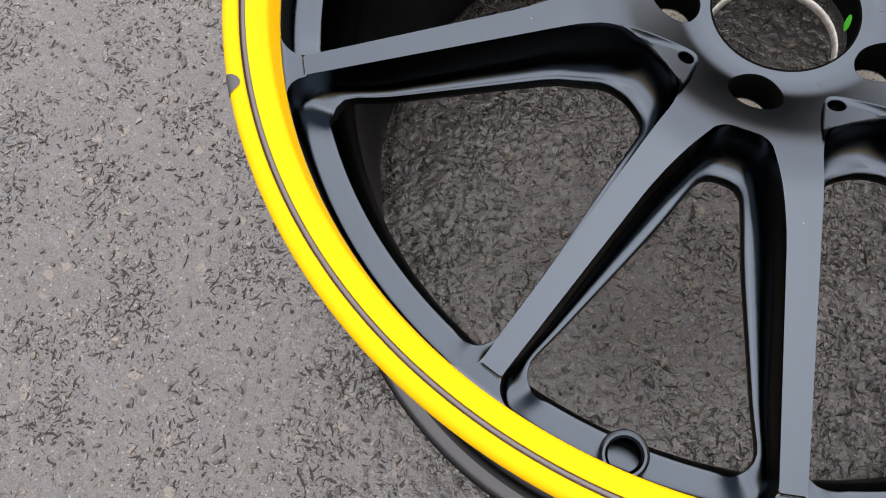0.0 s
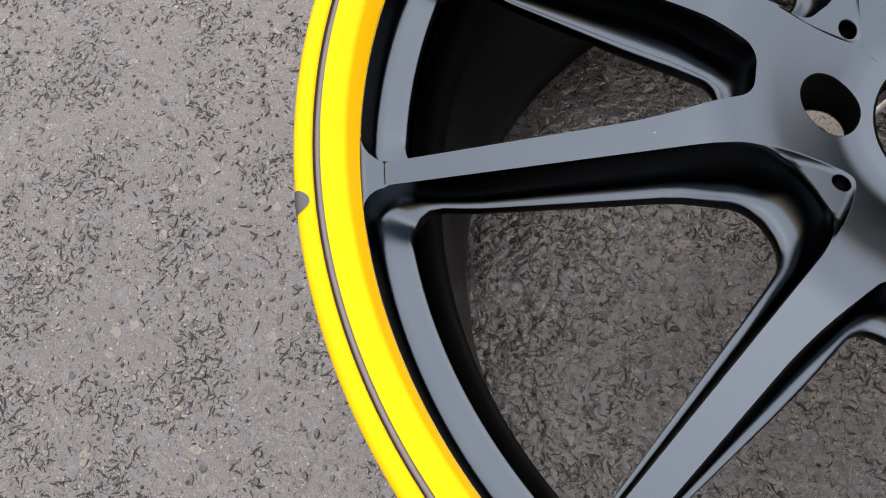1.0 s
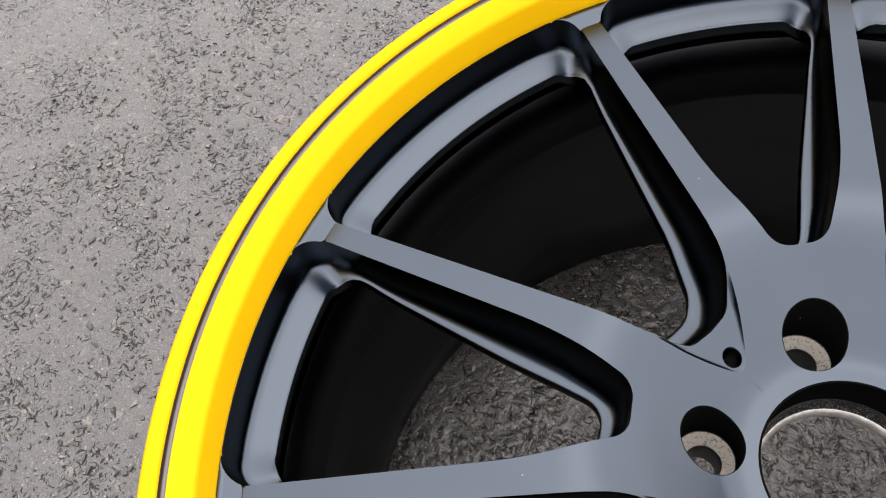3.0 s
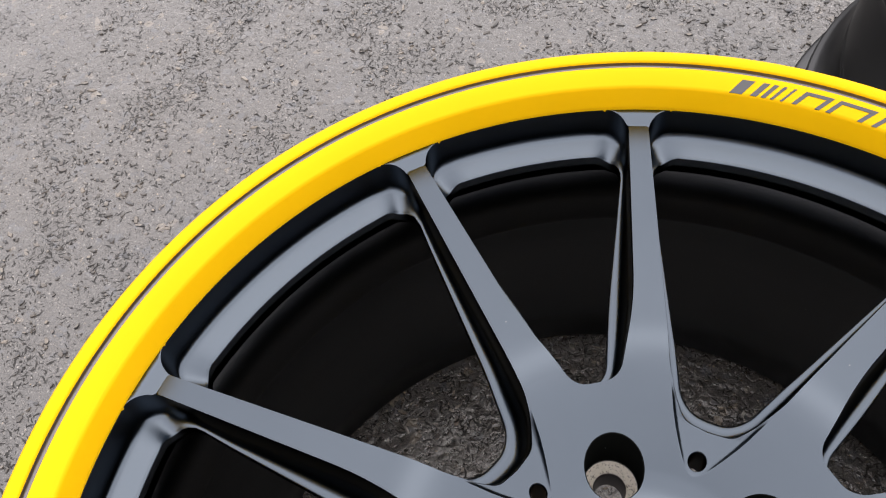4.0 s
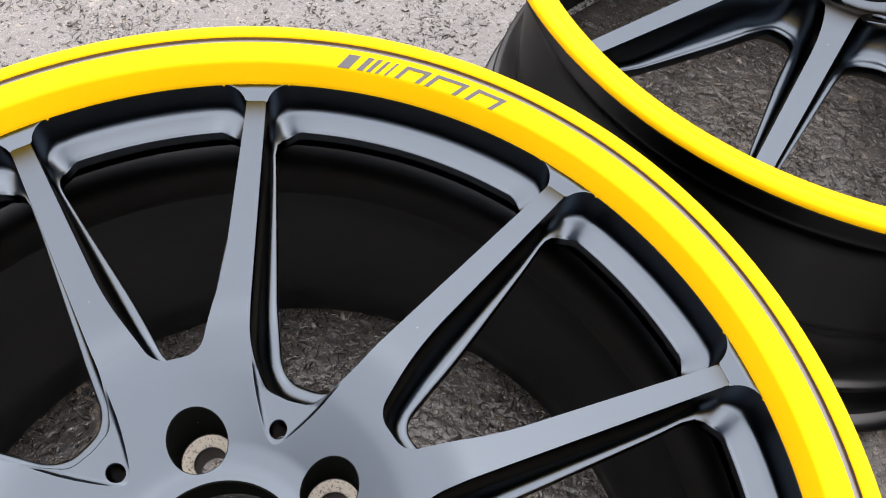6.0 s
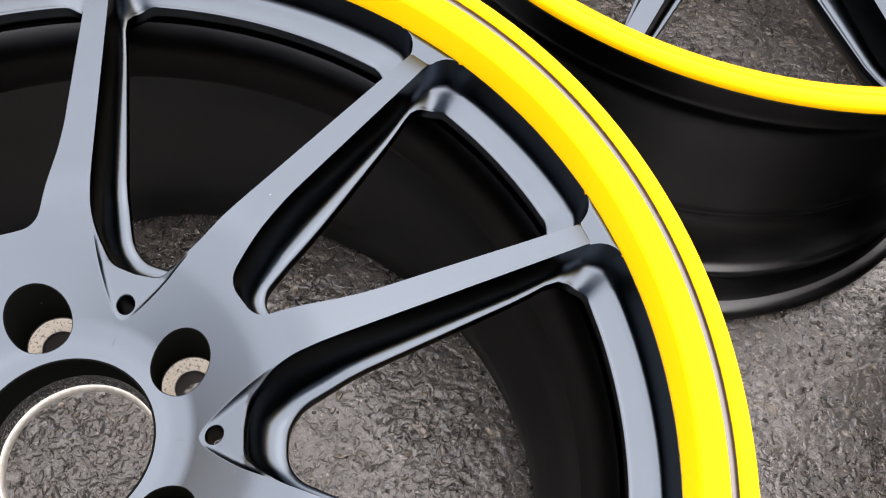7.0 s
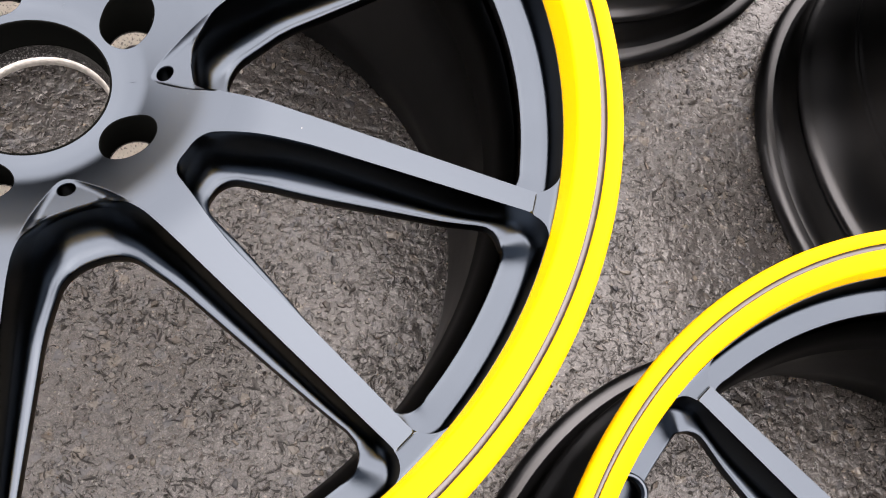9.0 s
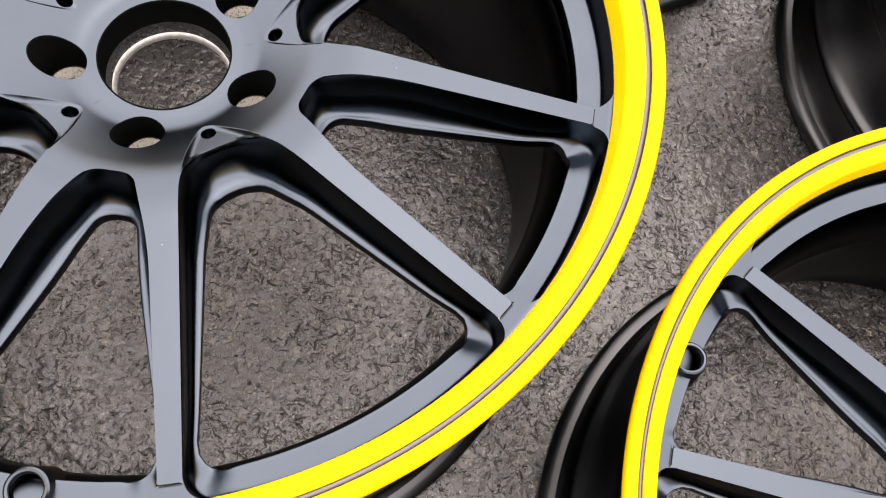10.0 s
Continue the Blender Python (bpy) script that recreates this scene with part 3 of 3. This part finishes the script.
def face_pieces():
    hub, spoke, ring = Bag(), Bag(), Bag()
    v, tris = top_triangles()
    z = top_height(v[:, 0], v[:, 1])
    n = normal_of_top(v[:, 0], v[:, 1])
    p3 = np.c_[v, z]
    sets = {0: [], 1: [], 2: []}
    for f in tris:
        a, b, c = (v[i] for i in f)
        if (b[0] - a[0]) * (c[1] - a[1]) - (b[1] - a[1]) * (c[0] - a[0]) < 0:
            f = f[::-1]
        r = np.hypot(*v[list(f)].mean(0))
        sets[0 if r < 0.1 else 1 if r < 0.24615 else 2].append(f)
    for k, bag in ((0, hub), (1, spoke), (2, ring)):
        used = sorted({i for f in sets[k] for i in f})
        at = {i: j for j, i in enumerate(used)}
        bag.add(p3[used], n[used], [tuple(at[i] for i in f) for f in sets[k]], "top")
    rims = []
    for top, low, deg, flip in ((PAIR_TOP, PAIR_LOW, 0, False), (GAP_TOP, GAP_LOW, 36, True)):
        plan = turned(top[0], deg, flip)
        g, nn, kind = window_wall((top[0], top[1], top_height(plan[:, 0], plan[:, 1])), low, 0.010 if flip else 0.004)
        shape = g.shape
        xy = turned(g[..., :2].reshape(-1, 2), deg, flip).reshape(shape[0], shape[1], 2)
        nxy = turned(nn[..., :2].reshape(-1, 2), deg, flip).reshape(shape[0], shape[1], 2)
        g = np.concatenate([xy, g[..., 2:]], 2)
        nn = np.concatenate([nxy, nn[..., 2:]], 2)
        for k, bag in ((0, hub), (1, spoke), (2, ring)):
            idx = np.where(kind == k)[0]
            lo, hi = max(idx[0] - 1, 0), idx[-1]
            sub, sn = g[:, lo:hi + 1], nn[:, lo:hi + 1]
            fs = grid_faces(sub.shape[0], sub.shape[1], 0)
            bag.add(sub.reshape(-1, 3), sn.reshape(-1, 3), fs, "gap" if flip else "pair")
            if k == 1:
                rims.append(sub[-1])
    left, right = rims
    span = [left + (right - left) * q for q in np.linspace(0, 1, 4)]
    span = np.array(span)
    span[1:3, :, 2] -= 0.004
    down = np.zeros_like(span)
    down[..., 2] = -1
    spoke.add(span.reshape(-1, 3), down.reshape(-1, 3), grid_faces(span.shape[0], span.shape[1], 0), "under")
    a = radians(36)
    rows, ns = tube_rows(PIN_C, PIN_R, a + math.pi, a + 2 * math.pi, 15, (0.23, 0.22))
    hub.add(rows.reshape(-1, 3), ns.reshape(-1, 3), grid_faces(*rows.shape[:2], 0), "hole")
    return hub, spoke, ring


HUB_BAG, SPOKE_BAG, RING_BAG = face_pieces()


def bolt_hole_mesh():
    """The wall of one bolt hole, on the pair axis."""
    rows, ns = tube_rows(BOLT_C, BOLT_R, 0, 2 * math.pi, 49, (0.225, 0.215, 0.2088))
    bag = Bag()
    bag.add(rows.reshape(-1, 3), ns.reshape(-1, 3), grid_faces(*rows.shape[:2], 0), "hole")
    return bag.mesh("bolt_hole")


BOLT_HOLE = bolt_hole_mesh()


def joined(name, bag):
    whole = Bag()
    for k in range(5):
        for mirror in (False, True):
            b = bag.copy(54 + 72 * k, mirror)
            whole.add(b.v, b.n, b.f, b.patch)
    return whole.mesh(name)


HUB_MESH, RING_MESH = joined("hub", HUB_BAG), joined("spoke_ring", RING_BAG)
SPOKE_MESH = (SPOKE_BAG.mesh("spoke"), SPOKE_BAG.copy(0, True).mesh("spoke_mirrored"))

# lip of the rim, (r, z) from the outer edge inwards
LIP_PROFILE = [(0.2769, 0.2792), (0.2773, 0.2806), (0.2772, 0.2832), (0.2762, 0.2848), (0.2744, 0.2856), (0.2725, 0.2855), (0.2701, 0.2847), (0.2696, 0.2842), (0.2694, 0.2832)]
FACE_PROFILE = [(0.2666, 0.2816), (0.2664, 0.2826), (0.2657, 0.2825), (0.2620, 0.2803), (0.2581, 0.2781), (0.2575, 0.2776), (0.2569, 0.2766), (0.2566, 0.2754), (0.2551, 0.2640), (0.2549, 0.2628), (0.2551, 0.2618), (0.2553, 0.2540)]
GROOVE_PROFILE = [(0.2696, 0.2835), (0.2693, 0.2815), (0.2687, 0.2808), (0.2673, 0.2805), (0.2668, 0.2807), (0.2665, 0.2820)]

FILLED_PROFILE = [(0.2696, 0.2842), (0.2693, 0.2837), (0.2668, 0.2823), (0.2665, 0.2826)]

MAIN_UP = 0.005       # the main wheel is that much wider


def lip_point(s, angle, raised=0.0):
    """A point s metres in from the outer edge along the lip's section."""
    path = [Vector(p) for p in LIP_PROFILE[1:] + FACE_PROFILE[1:]]
    for a, b in zip(path, path[1:]):
        d = (b - a).length
        if s <= d:
            q = a.lerp(b, max(s, 0) / d)
            t = (b - a).normalized()
            q = q + Vector((-t.y, t.x)) * -raised
            return (q.x * math.cos(angle), q.x * math.sin(angle), q.y + MAIN_UP)
        s -= d
    return (0, 0, 0)


def face_z(r):
    return MAIN_UP + 0.2826 + (r - 0.2659) * (0.2826 - 0.27815) / (0.2659 - 0.2582)


def barrel_profile(h):
    """Section of the barrel from the lip's underside, down the outside, round the inner flange and up the inside."""
    k = h / 0.282
    outside = [(0.2768, 0.2794), (0.2767, 0.2780), (0.2758, 0.2766), (0.2738, 0.2757), (0.2665, 0.2750), (0.2640, 0.2738), (0.2618, 0.2712), (0.2604, 0.2680), (0.2594, 0.2630), (0.2592, 0.2560), (0.2594, 0.2480), (0.2597, 0.2450), (0.2592, 0.2425), (0.2580, 0.2402), (0.2545, 0.2340), (0.2470, 0.2230), (0.2425, 0.2130), (0.2402, 0.2000)]
    tail = [(0.2395, 0.166), (0.2392, 0.117), (0.2394, 0.1120), (0.2398, 0.1112), (0.2398, 0.1100), (0.2394, 0.1090), (0.2396, 0.1068), (0.2400, 0.1060), (0.2400, 0.1048), (0.2397, 0.1036), (0.2414, 0.090), (0.2460, 0.075), (0.2525, 0.0635), (0.2552, 0.0605), (0.2578, 0.0590), (0.2596, 0.0570), (0.2602, 0.0545), (0.2596, 0.0520), (0.2580, 0.0495), (0.2572, 0.0460), (0.2574, 0.0330), (0.2582, 0.0255), (0.2602, 0.0200), (0.2632, 0.0172), (0.2672, 0.0164), (0.2704, 0.0156), (0.2730, 0.0136), (0.2744, 0.0105), (0.2746, 0.0070), (0.2732, 0.0026), (0.2684, 0.0004), (0.2580, 0.0006), (0.2520, 0.0018), (0.2490, 0.0050)]
    inside = [(0.2465, 0.020), (0.2420, 0.040), (0.2360, 0.058), (0.2330, 0.075), (0.2322, 0.100), (0.2315, 0.150), (0.2312, 0.188), (0.2308, 0.1890), (0.2308, 0.1905), (0.2314, 0.192), (0.2324, 0.208), (0.2350, 0.2200), (0.2392, 0.2270)]
    move = lambda r, z: (r, z - (0.282 - h) if z > 0.15 else z * k if z > 0.12 else z)
    return [move(r, z) for r, z in outside + tail + inside]


BOLT_SEAT = lathe("bolt_seat", [(0.0133, 0.2092), (0.0127, 0.2087), (0.0100, 0.2072), (0.0081, 0.2052)], 40)
BOLT_BORE = lathe("bolt_bore", [(0.0082, 0.2054), (0.0078, 0.2044), (0.0075, 0.2030), (0.0074, 0.1900)], 40)
BOLT_FILLET = lathe("hole_fillet", [(0.0135, 0.2122), (0.01348, 0.2108), (0.0134, 0.2098), (0.0132, 0.2091)], 40)
BORE_WALL = lathe("bore_wall", [(BORE_R, 0.2318), (0.0374, 0.2324), (0.0368, 0.2322), (0.0366, 0.2300), (0.0371, 0.2290), (0.0371, 0.2120)], 96)
BORE_STEP = lathe("bore_step", [(0.0371, 0.2120), (0.0370, 0.2085), (0.0362, 0.2052), (0.0352, 0.2040)], 96)
BORE_RING = lathe("bore_ring", [(0.0353, 0.2042), (0.0348, 0.2040), (0.0336, 0.2024), (0.0333, 0.2012), (0.0333, 0.2000), (0.0337, 0.1994), (0.0400, 0.1975), (0.0415, 0.1900)], 96)
BOSS = lathe("valve_boss", [(0.0106, 0.214), (0.0105, 0.2395), (0.0101, 0.2412), (0.0092, 0.2420), (0.0081, 0.2418), (0.0074, 0.2410), (0.0070, 0.2395)], 40)
BOSS_HOLE = lathe("valve_hole", [(0.0070, 0.2396), (0.0068, 0.2380), (0.0068, 0.2200), (0.0, 0.2200)], 40)


def forged_wheel(h, label, sink=0.0, groove=GROOVE):
    """A wheel lying face up; h is the height of its outer lip's edge, sink how much deeper its face lies."""
    dz = h - 0.282
    shift = Matrix.Translation((0, 0, dz))
    wheel = new("alloy_wheel")
    tagged(wheel, label, "car wheel", "set of alloy wheels")
    part("barrel", lathe("barrel", barrel_profile(h), 288, 30), BARREL, wheel, "satin black barrel")
    part("lip_edge", lathe("lip_edge", LIP_PROFILE, 360, 50), YELLOW, wheel, "bright yellow painted outer edge", shift)
    part("lip_face", lathe("lip_face", FACE_PROFILE, 360, 50), YELLOW, wheel, "bright yellow painted lip", shift)
    part("groove", lathe("groove", GROOVE_PROFILE if groove is GROOVE else FILLED_PROFILE, 360, 50), groove, wheel, "thin turned groove", shift)
    dz -= sink
    shift = Matrix.Translation((0, 0, dz))
    hub = part("hub", HUB_MESH, GRAPHITE, wheel, "", shift)
    part("spoke_ring", RING_MESH, GRAPHITE, wheel, "", shift)
    for k in range(5):
        turn = pose(0, 0, dz, 0, 0, 54 + 72 * k)
        for me in SPOKE_MESH:
            part("spoke", me, GRAPHITE, wheel, "", turn)
    for k in range(5):
        part("bolt_hole", BOLT_HOLE, HOLE_BLACK, hub, "thinly coated bolt hole, its shade painted black", pose(0, 0, 0, 0, 0, 54 + 72 * k))
        part("hole_fillet", BOLT_FILLET, BORE, hub, "speckled overspray at the foot of the hole", pose(0, 0, 0, 0, 0, 54 + 72 * k) @ Matrix.Translation((0.0565, 0, 0)))
        part("bolt_seat", BOLT_SEAT, SEAT, hub, "bare beige metal bolt seat", pose(0, 0, 0, 0, 0, 54 + 72 * k) @ Matrix.Translation((0.0565, 0, 0)))
    for k in range(5):
        part("bolt_bore", BOLT_BORE, GROOVE, hub, "", pose(0, 0, 0, 0, 0, 54 + 72 * k) @ Matrix.Translation((0.0565, 0, 0)))
    # the bore wall and the valve hole take the same painted shade
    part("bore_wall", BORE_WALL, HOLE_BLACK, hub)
    part("bore_step", BORE_STEP, BORE, hub, "speckled black overspray step")
    part("bore_ring", BORE_RING, ALUMINIUM, hub, "bare machined metal ring")
    tilt = shift @ Matrix.Translation((0, -0.2458, 0.2435)) @ pose(0, 0, 0, 8, 0, 0) @ Matrix.Translation((0, 0, -0.2395))
    boss = part("valve_boss", BOSS, GRAPHITE, wheel, "", tilt)
    part("valve_hole", BOSS_HOLE, HOLE_BLACK, boss, "valve hole, its shade painted black")
    return wheel


# ---- ground ----
def worley(x, y, cell, seed):
    """Distance to the nearest jittered cell point, and that cell's random value."""
    rng = np.random.RandomState(seed)
    jx, jy, val = rng.rand(256, 256), rng.rand(256, 256), rng.rand(256, 256)
    ix, iy = np.floor(x / cell).astype(int), np.floor(y / cell).astype(int)
    best, second, pick = np.full(x.shape, 9.0), np.full(x.shape, 9.0), np.zeros(x.shape)
    for dx in (-1, 0, 1):
        for dy in (-1, 0, 1):
            cx, cy = (ix + dx) % 256, (iy + dy) % 256
            d = np.hypot(x / cell - (ix + dx) - jx[cx, cy], y / cell - (iy + dy) - jy[cx, cy])
            nearer = d < best
            second = np.where(nearer, best, np.minimum(second, d))
            pick = np.where(nearer, val[cx, cy], pick)
            best = np.where(nearer, d, best)
    return best, second, pick


def smooth_noise(x, y, cell, seed):
    """Smoothed lattice noise from -1 to 1."""
    lattice = np.random.RandomState(seed).rand(512, 512) * 2 - 1
    gx, gy = x / cell, y / cell
    ix, iy = np.floor(gx).astype(int), np.floor(gy).astype(int)
    fx, fy = gx - ix, gy - iy
    fx, fy = fx * fx * (3 - 2 * fx), fy * fy * (3 - 2 * fy)
    at = lambda a, b: lattice[a % 512, b % 512]
    low = at(ix, iy) * (1 - fx) + at(ix + 1, iy) * fx
    high = at(ix, iy + 1) * (1 - fx) + at(ix + 1, iy + 1) * fx
    return low * (1 - fy) + high * fy


def ground_axis(lo, hi, step):
    out, s = [], step
    far = hi
    while far < 300:
        s *= 1.35
        far += s
        out.append(far)
    reach = [v - hi for v in out]
    return np.array([lo - v for v in reach[::-1]] + list(np.arange(lo, hi + step / 2, step)) + out)


def make_ground():
    xs, ys = ground_axis(-0.74, 0.66, 0.0020), ground_axis(-0.44, 0.76, 0.0020)
    x, y = np.meshgrid(xs, ys, indexing="ij")
    e1, e2, w1 = worley(x + 0.5, y + 0.2, 0.024, 7)
    wx = x + 0.003 * smooth_noise(x, y, 0.011, 21)
    wy = y + 0.003 * smooth_noise(x, y, 0.011, 22)
    d1, d2, v1 = worley(wx, wy, 0.0095, 3)
    ragged = 0.7 * smooth_noise(x, y, 0.010, 15) + smooth_noise(x, y, 0.045, 14)
    open_edge = np.clip(ragged * 3 - 0.35, 0, 1)
    z = 0.0005 * (v1 - 0.5) * np.clip((d2 - d1) * 4, 0, 1)
    z += 0.0002 * smooth_noise(wx, wy, 0.0075, 12) + 0.0008 * smooth_noise(x, y, 0.03, 13)
    z -= 0.0010 * np.clip(1 - (d2 - d1) * 4.5, 0, 1) * open_edge
    z -= 0.0008 * (w1 > 0.7) * np.clip(1 - (e2 - e1) * 7, 0, 1)
    z -= 0.0009 * (v1 > 0.90) * np.clip(1 - d1 * 1.8, 0, 1)
    z -= 0.0004
    near = (x > -0.74) & (x < 0.66) & (y > -0.44) & (y < 0.76)
    z = np.where(near, np.minimum(z, 0.0009), 0.0)
    nx, ny = len(xs), len(ys)
    me = bpy.data.meshes.new("ground")
    me.vertices.add(nx * ny)
    me.vertices.foreach_set("co", np.stack([x, y, z], -1).ravel())
    i, j = np.meshgrid(np.arange(nx - 1), np.arange(ny - 1), indexing="ij")
    a = (i * ny + j).ravel()
    quads = np.stack([a, a + ny, a + ny + 1, a + 1], 1)
    me.loops.add(quads.size)
    me.loops.foreach_set("vertex_index", quads.ravel())
    me.polygons.add(len(quads))
    me.polygons.foreach_set("loop_start", np.arange(len(quads)) * 4)
    me.polygons.foreach_set("use_smooth", np.ones(len(quads), bool))
    me.update(calc_edges=True)
    me.materials.append(ASPHALT)
    return tagged(new("ground", me), "worn grey asphalt with small embedded stones", "ground", kind="structure")


ground = make_ground()


def stone_chips():
    """Angular stones set in the tar, their worn tops a little proud."""
    rng = random.Random(5)
    verts, faces = [], []
    for _ in range(12000):
        x, y = rng.uniform(-0.74, 0.66), rng.uniform(-0.44, 0.76)
        size = rng.choice((0.0007, 0.0009, 0.0012, 0.0015, 0.0020, 0.0027))
        long_way, turn = rng.uniform(1.0, 1.9), rng.uniform(0, math.tau)
        n = rng.randint(4, 7)
        up = rng.uniform(0.0001, 0.0005) + 0.08 * size
        tx, ty = rng.uniform(-0.12, 0.12), rng.uniform(-0.12, 0.12)
        k = len(verts)
        rad = [rng.uniform(0.65, 1.2) for _ in range(n)]
        off = rng.uniform(0, math.tau)
        for grow, lift in ((1.15, -0.0030), (1.0, up - 0.0004), (0.80, up)):
            for i in range(n):
                a = off + math.tau * i / n
                px, py = size * grow * long_way * rad[i] * math.cos(a), size * grow / long_way ** 0.5 * rad[i] * math.sin(a)
                qx, qy = px * math.cos(turn) - py * math.sin(turn), px * math.sin(turn) + py * math.cos(turn)
                verts.append((x + qx, y + qy, min(lift + qx * tx + qy * ty, 0.0011)))
        for row in (0, n):
            faces += [(k + row + i, k + row + (i + 1) % n, k + row + n + (i + 1) % n, k + row + n + i) for i in range(n)]
        faces.append(tuple(k + 2 * n + i for i in range(n)))
    me = mesh_of("stone_chips", verts, faces, sharp=40)
    me.materials.append(STONE)
    return tagged(new("stone_chips", me), "small angular stones set in the worn asphalt", "gravel", kind="stuff")


stone_chips()

# ---- the four wheels ----
wheel_main = forged_wheel(0.282 + MAIN_UP, "graphite ten-spoke alloy wheel with yellow lip and badge")
wheel_behind = forged_wheel(0.2765, "deep graphite alloy wheel with an all-yellow lip on asphalt", 0.001, YELLOW)
wheel_behind.matrix_basis = pose(0.2450, 0.5315, 0, 0, 0, -243.4)
part("inner_edge", lathe("inner_edge", [(0.2492, 0.0052), (0.2462, 0.0048), (0.2440, 0.0036), (0.2430, 0.0022), (0.2434, 0.0010)], 288, 40), PATCHY_EDGE, wheel_behind, "pale patchy edge of the inner flange")
wheel_low = forged_wheel(0.2364, "narrower graphite alloy wheel with yellow lip lying flat", -0.005)
wheel_low.matrix_basis = pose(0.548, -0.2125, 0, 0, 0, -111.83) @ Matrix.Scale(0.975, 4)
wheel_far = copy_thing(wheel_low, pose(0.756, 0.279, 0, 0, 0, 20))
tagged(wheel_far, "alloy wheel with black barrel standing on asphalt")
for ob in (wheel_main, wheel_behind, wheel_low, wheel_far):
    ob.name = "alloy_wheel"


# ---- marks on the main wheel ----
def lip_patch(name, outline):
    """A flat mark on the lip's face, from (r, degrees) corners, a little proud of the paint."""
    verts = []
    n = len(outline)
    for up in (0.00002, 0.00025):
        for r, a in outline:
            verts.append((r * math.cos(radians(a)), r * math.sin(radians(a)), face_z(r) + up))
    faces = [tuple(range(n, 2 * n))] + [(i, (i + 1) % n, n + (i + 1) % n, n + i) for i in range(n)]
    me = mesh_of(name, verts, faces, sharp=30)
    return me


def slant(r, a):
    """Marks lean: their foot lies further round than their head."""
    return a + (0.2638 - r) / 0.0068 * 1.25


def bar(a0, a1, r0=0.2570, r1=0.2638):
    return [(r1, slant(r1, a0)), (r1, slant(r1, a1)), (r0, slant(r0, a1)), (r0, slant(r0, a0))]


for a0, a1 in ((99.35, 97.9), (96.95, 96.2), (95.75, 95.2), (94.65, 94.25), (93.5, 93.2)):
    part("badge_bar", lip_patch("badge_bar", bar(a0, a1)), BADGE, wheel_main, "grey slanted badge bar")
for a0, a1 in ((92.15, 89.0), (88.3, 84.2), (83.1, 79.4)):
    w = 0.0015
    for s in (bar(a0, a1, 0.2638 - w, 0.2638), bar(a0, a0 - 0.55, 0.2570, 0.2638 - w), bar(a1 + 0.55, a1, 0.2570, 0.2638 - w)):
        part("badge_block", lip_patch("badge_block", s), BADGE, wheel_main, "grey plain badge block")


def notch_mesh():
    verts, faces = [lip_point(0.0, 0, 0.0003)], []
    n, rings = 24, 12
    for k in range(1, rings + 1):
        rho = 0.0097 * k / rings
        for i in range(n + 1):
            t = -math.pi / 2 + math.pi * i / n
            verts.append(lip_point(rho * math.cos(t), rho * 0.60 * math.sin(t) / 0.279, 0.0004))
    for i in range(n):
        faces.append((0, 1 + i, 2 + i))
    for k in range(rings - 1):
        o = 1 + k * (n + 1)
        for i in range(n):
            faces.append((o + i, o + n + 1 + i, o + n + 2 + i, o + i + 1))
    return mesh_of("lip_mark", verts, faces)


part("lip_mark", notch_mesh(), BADGE, wheel_main, "bare grey half-round mark on the edge", pose(0, 0, 0, 0, 0, 217.4))


def green_mark():
    """A small oval of green marker on the bore's wall."""
    verts, faces = [], []
    n = 18
    verts.append((0, 0))
    verts += [(0.0027 * math.cos(2 * math.pi * i / n), 0.0062 * math.sin(2 * math.pi * i / n)) for i in range(n)]
    faces = [(0, 1 + i, 1 + (i + 1) % n) for i in range(n)]
    v3 = [(0.0369 * math.cos(s / 0.0369), 0.0369 * math.sin(s / 0.0369), 0.2205 + q) for s, q in verts]
    return mesh_of("green_mark", v3, faces)


part("green_mark", green_mark(), GREEN, wheel_main, "small green marker oval", pose(0, 0, 0, 0, 0, 25))
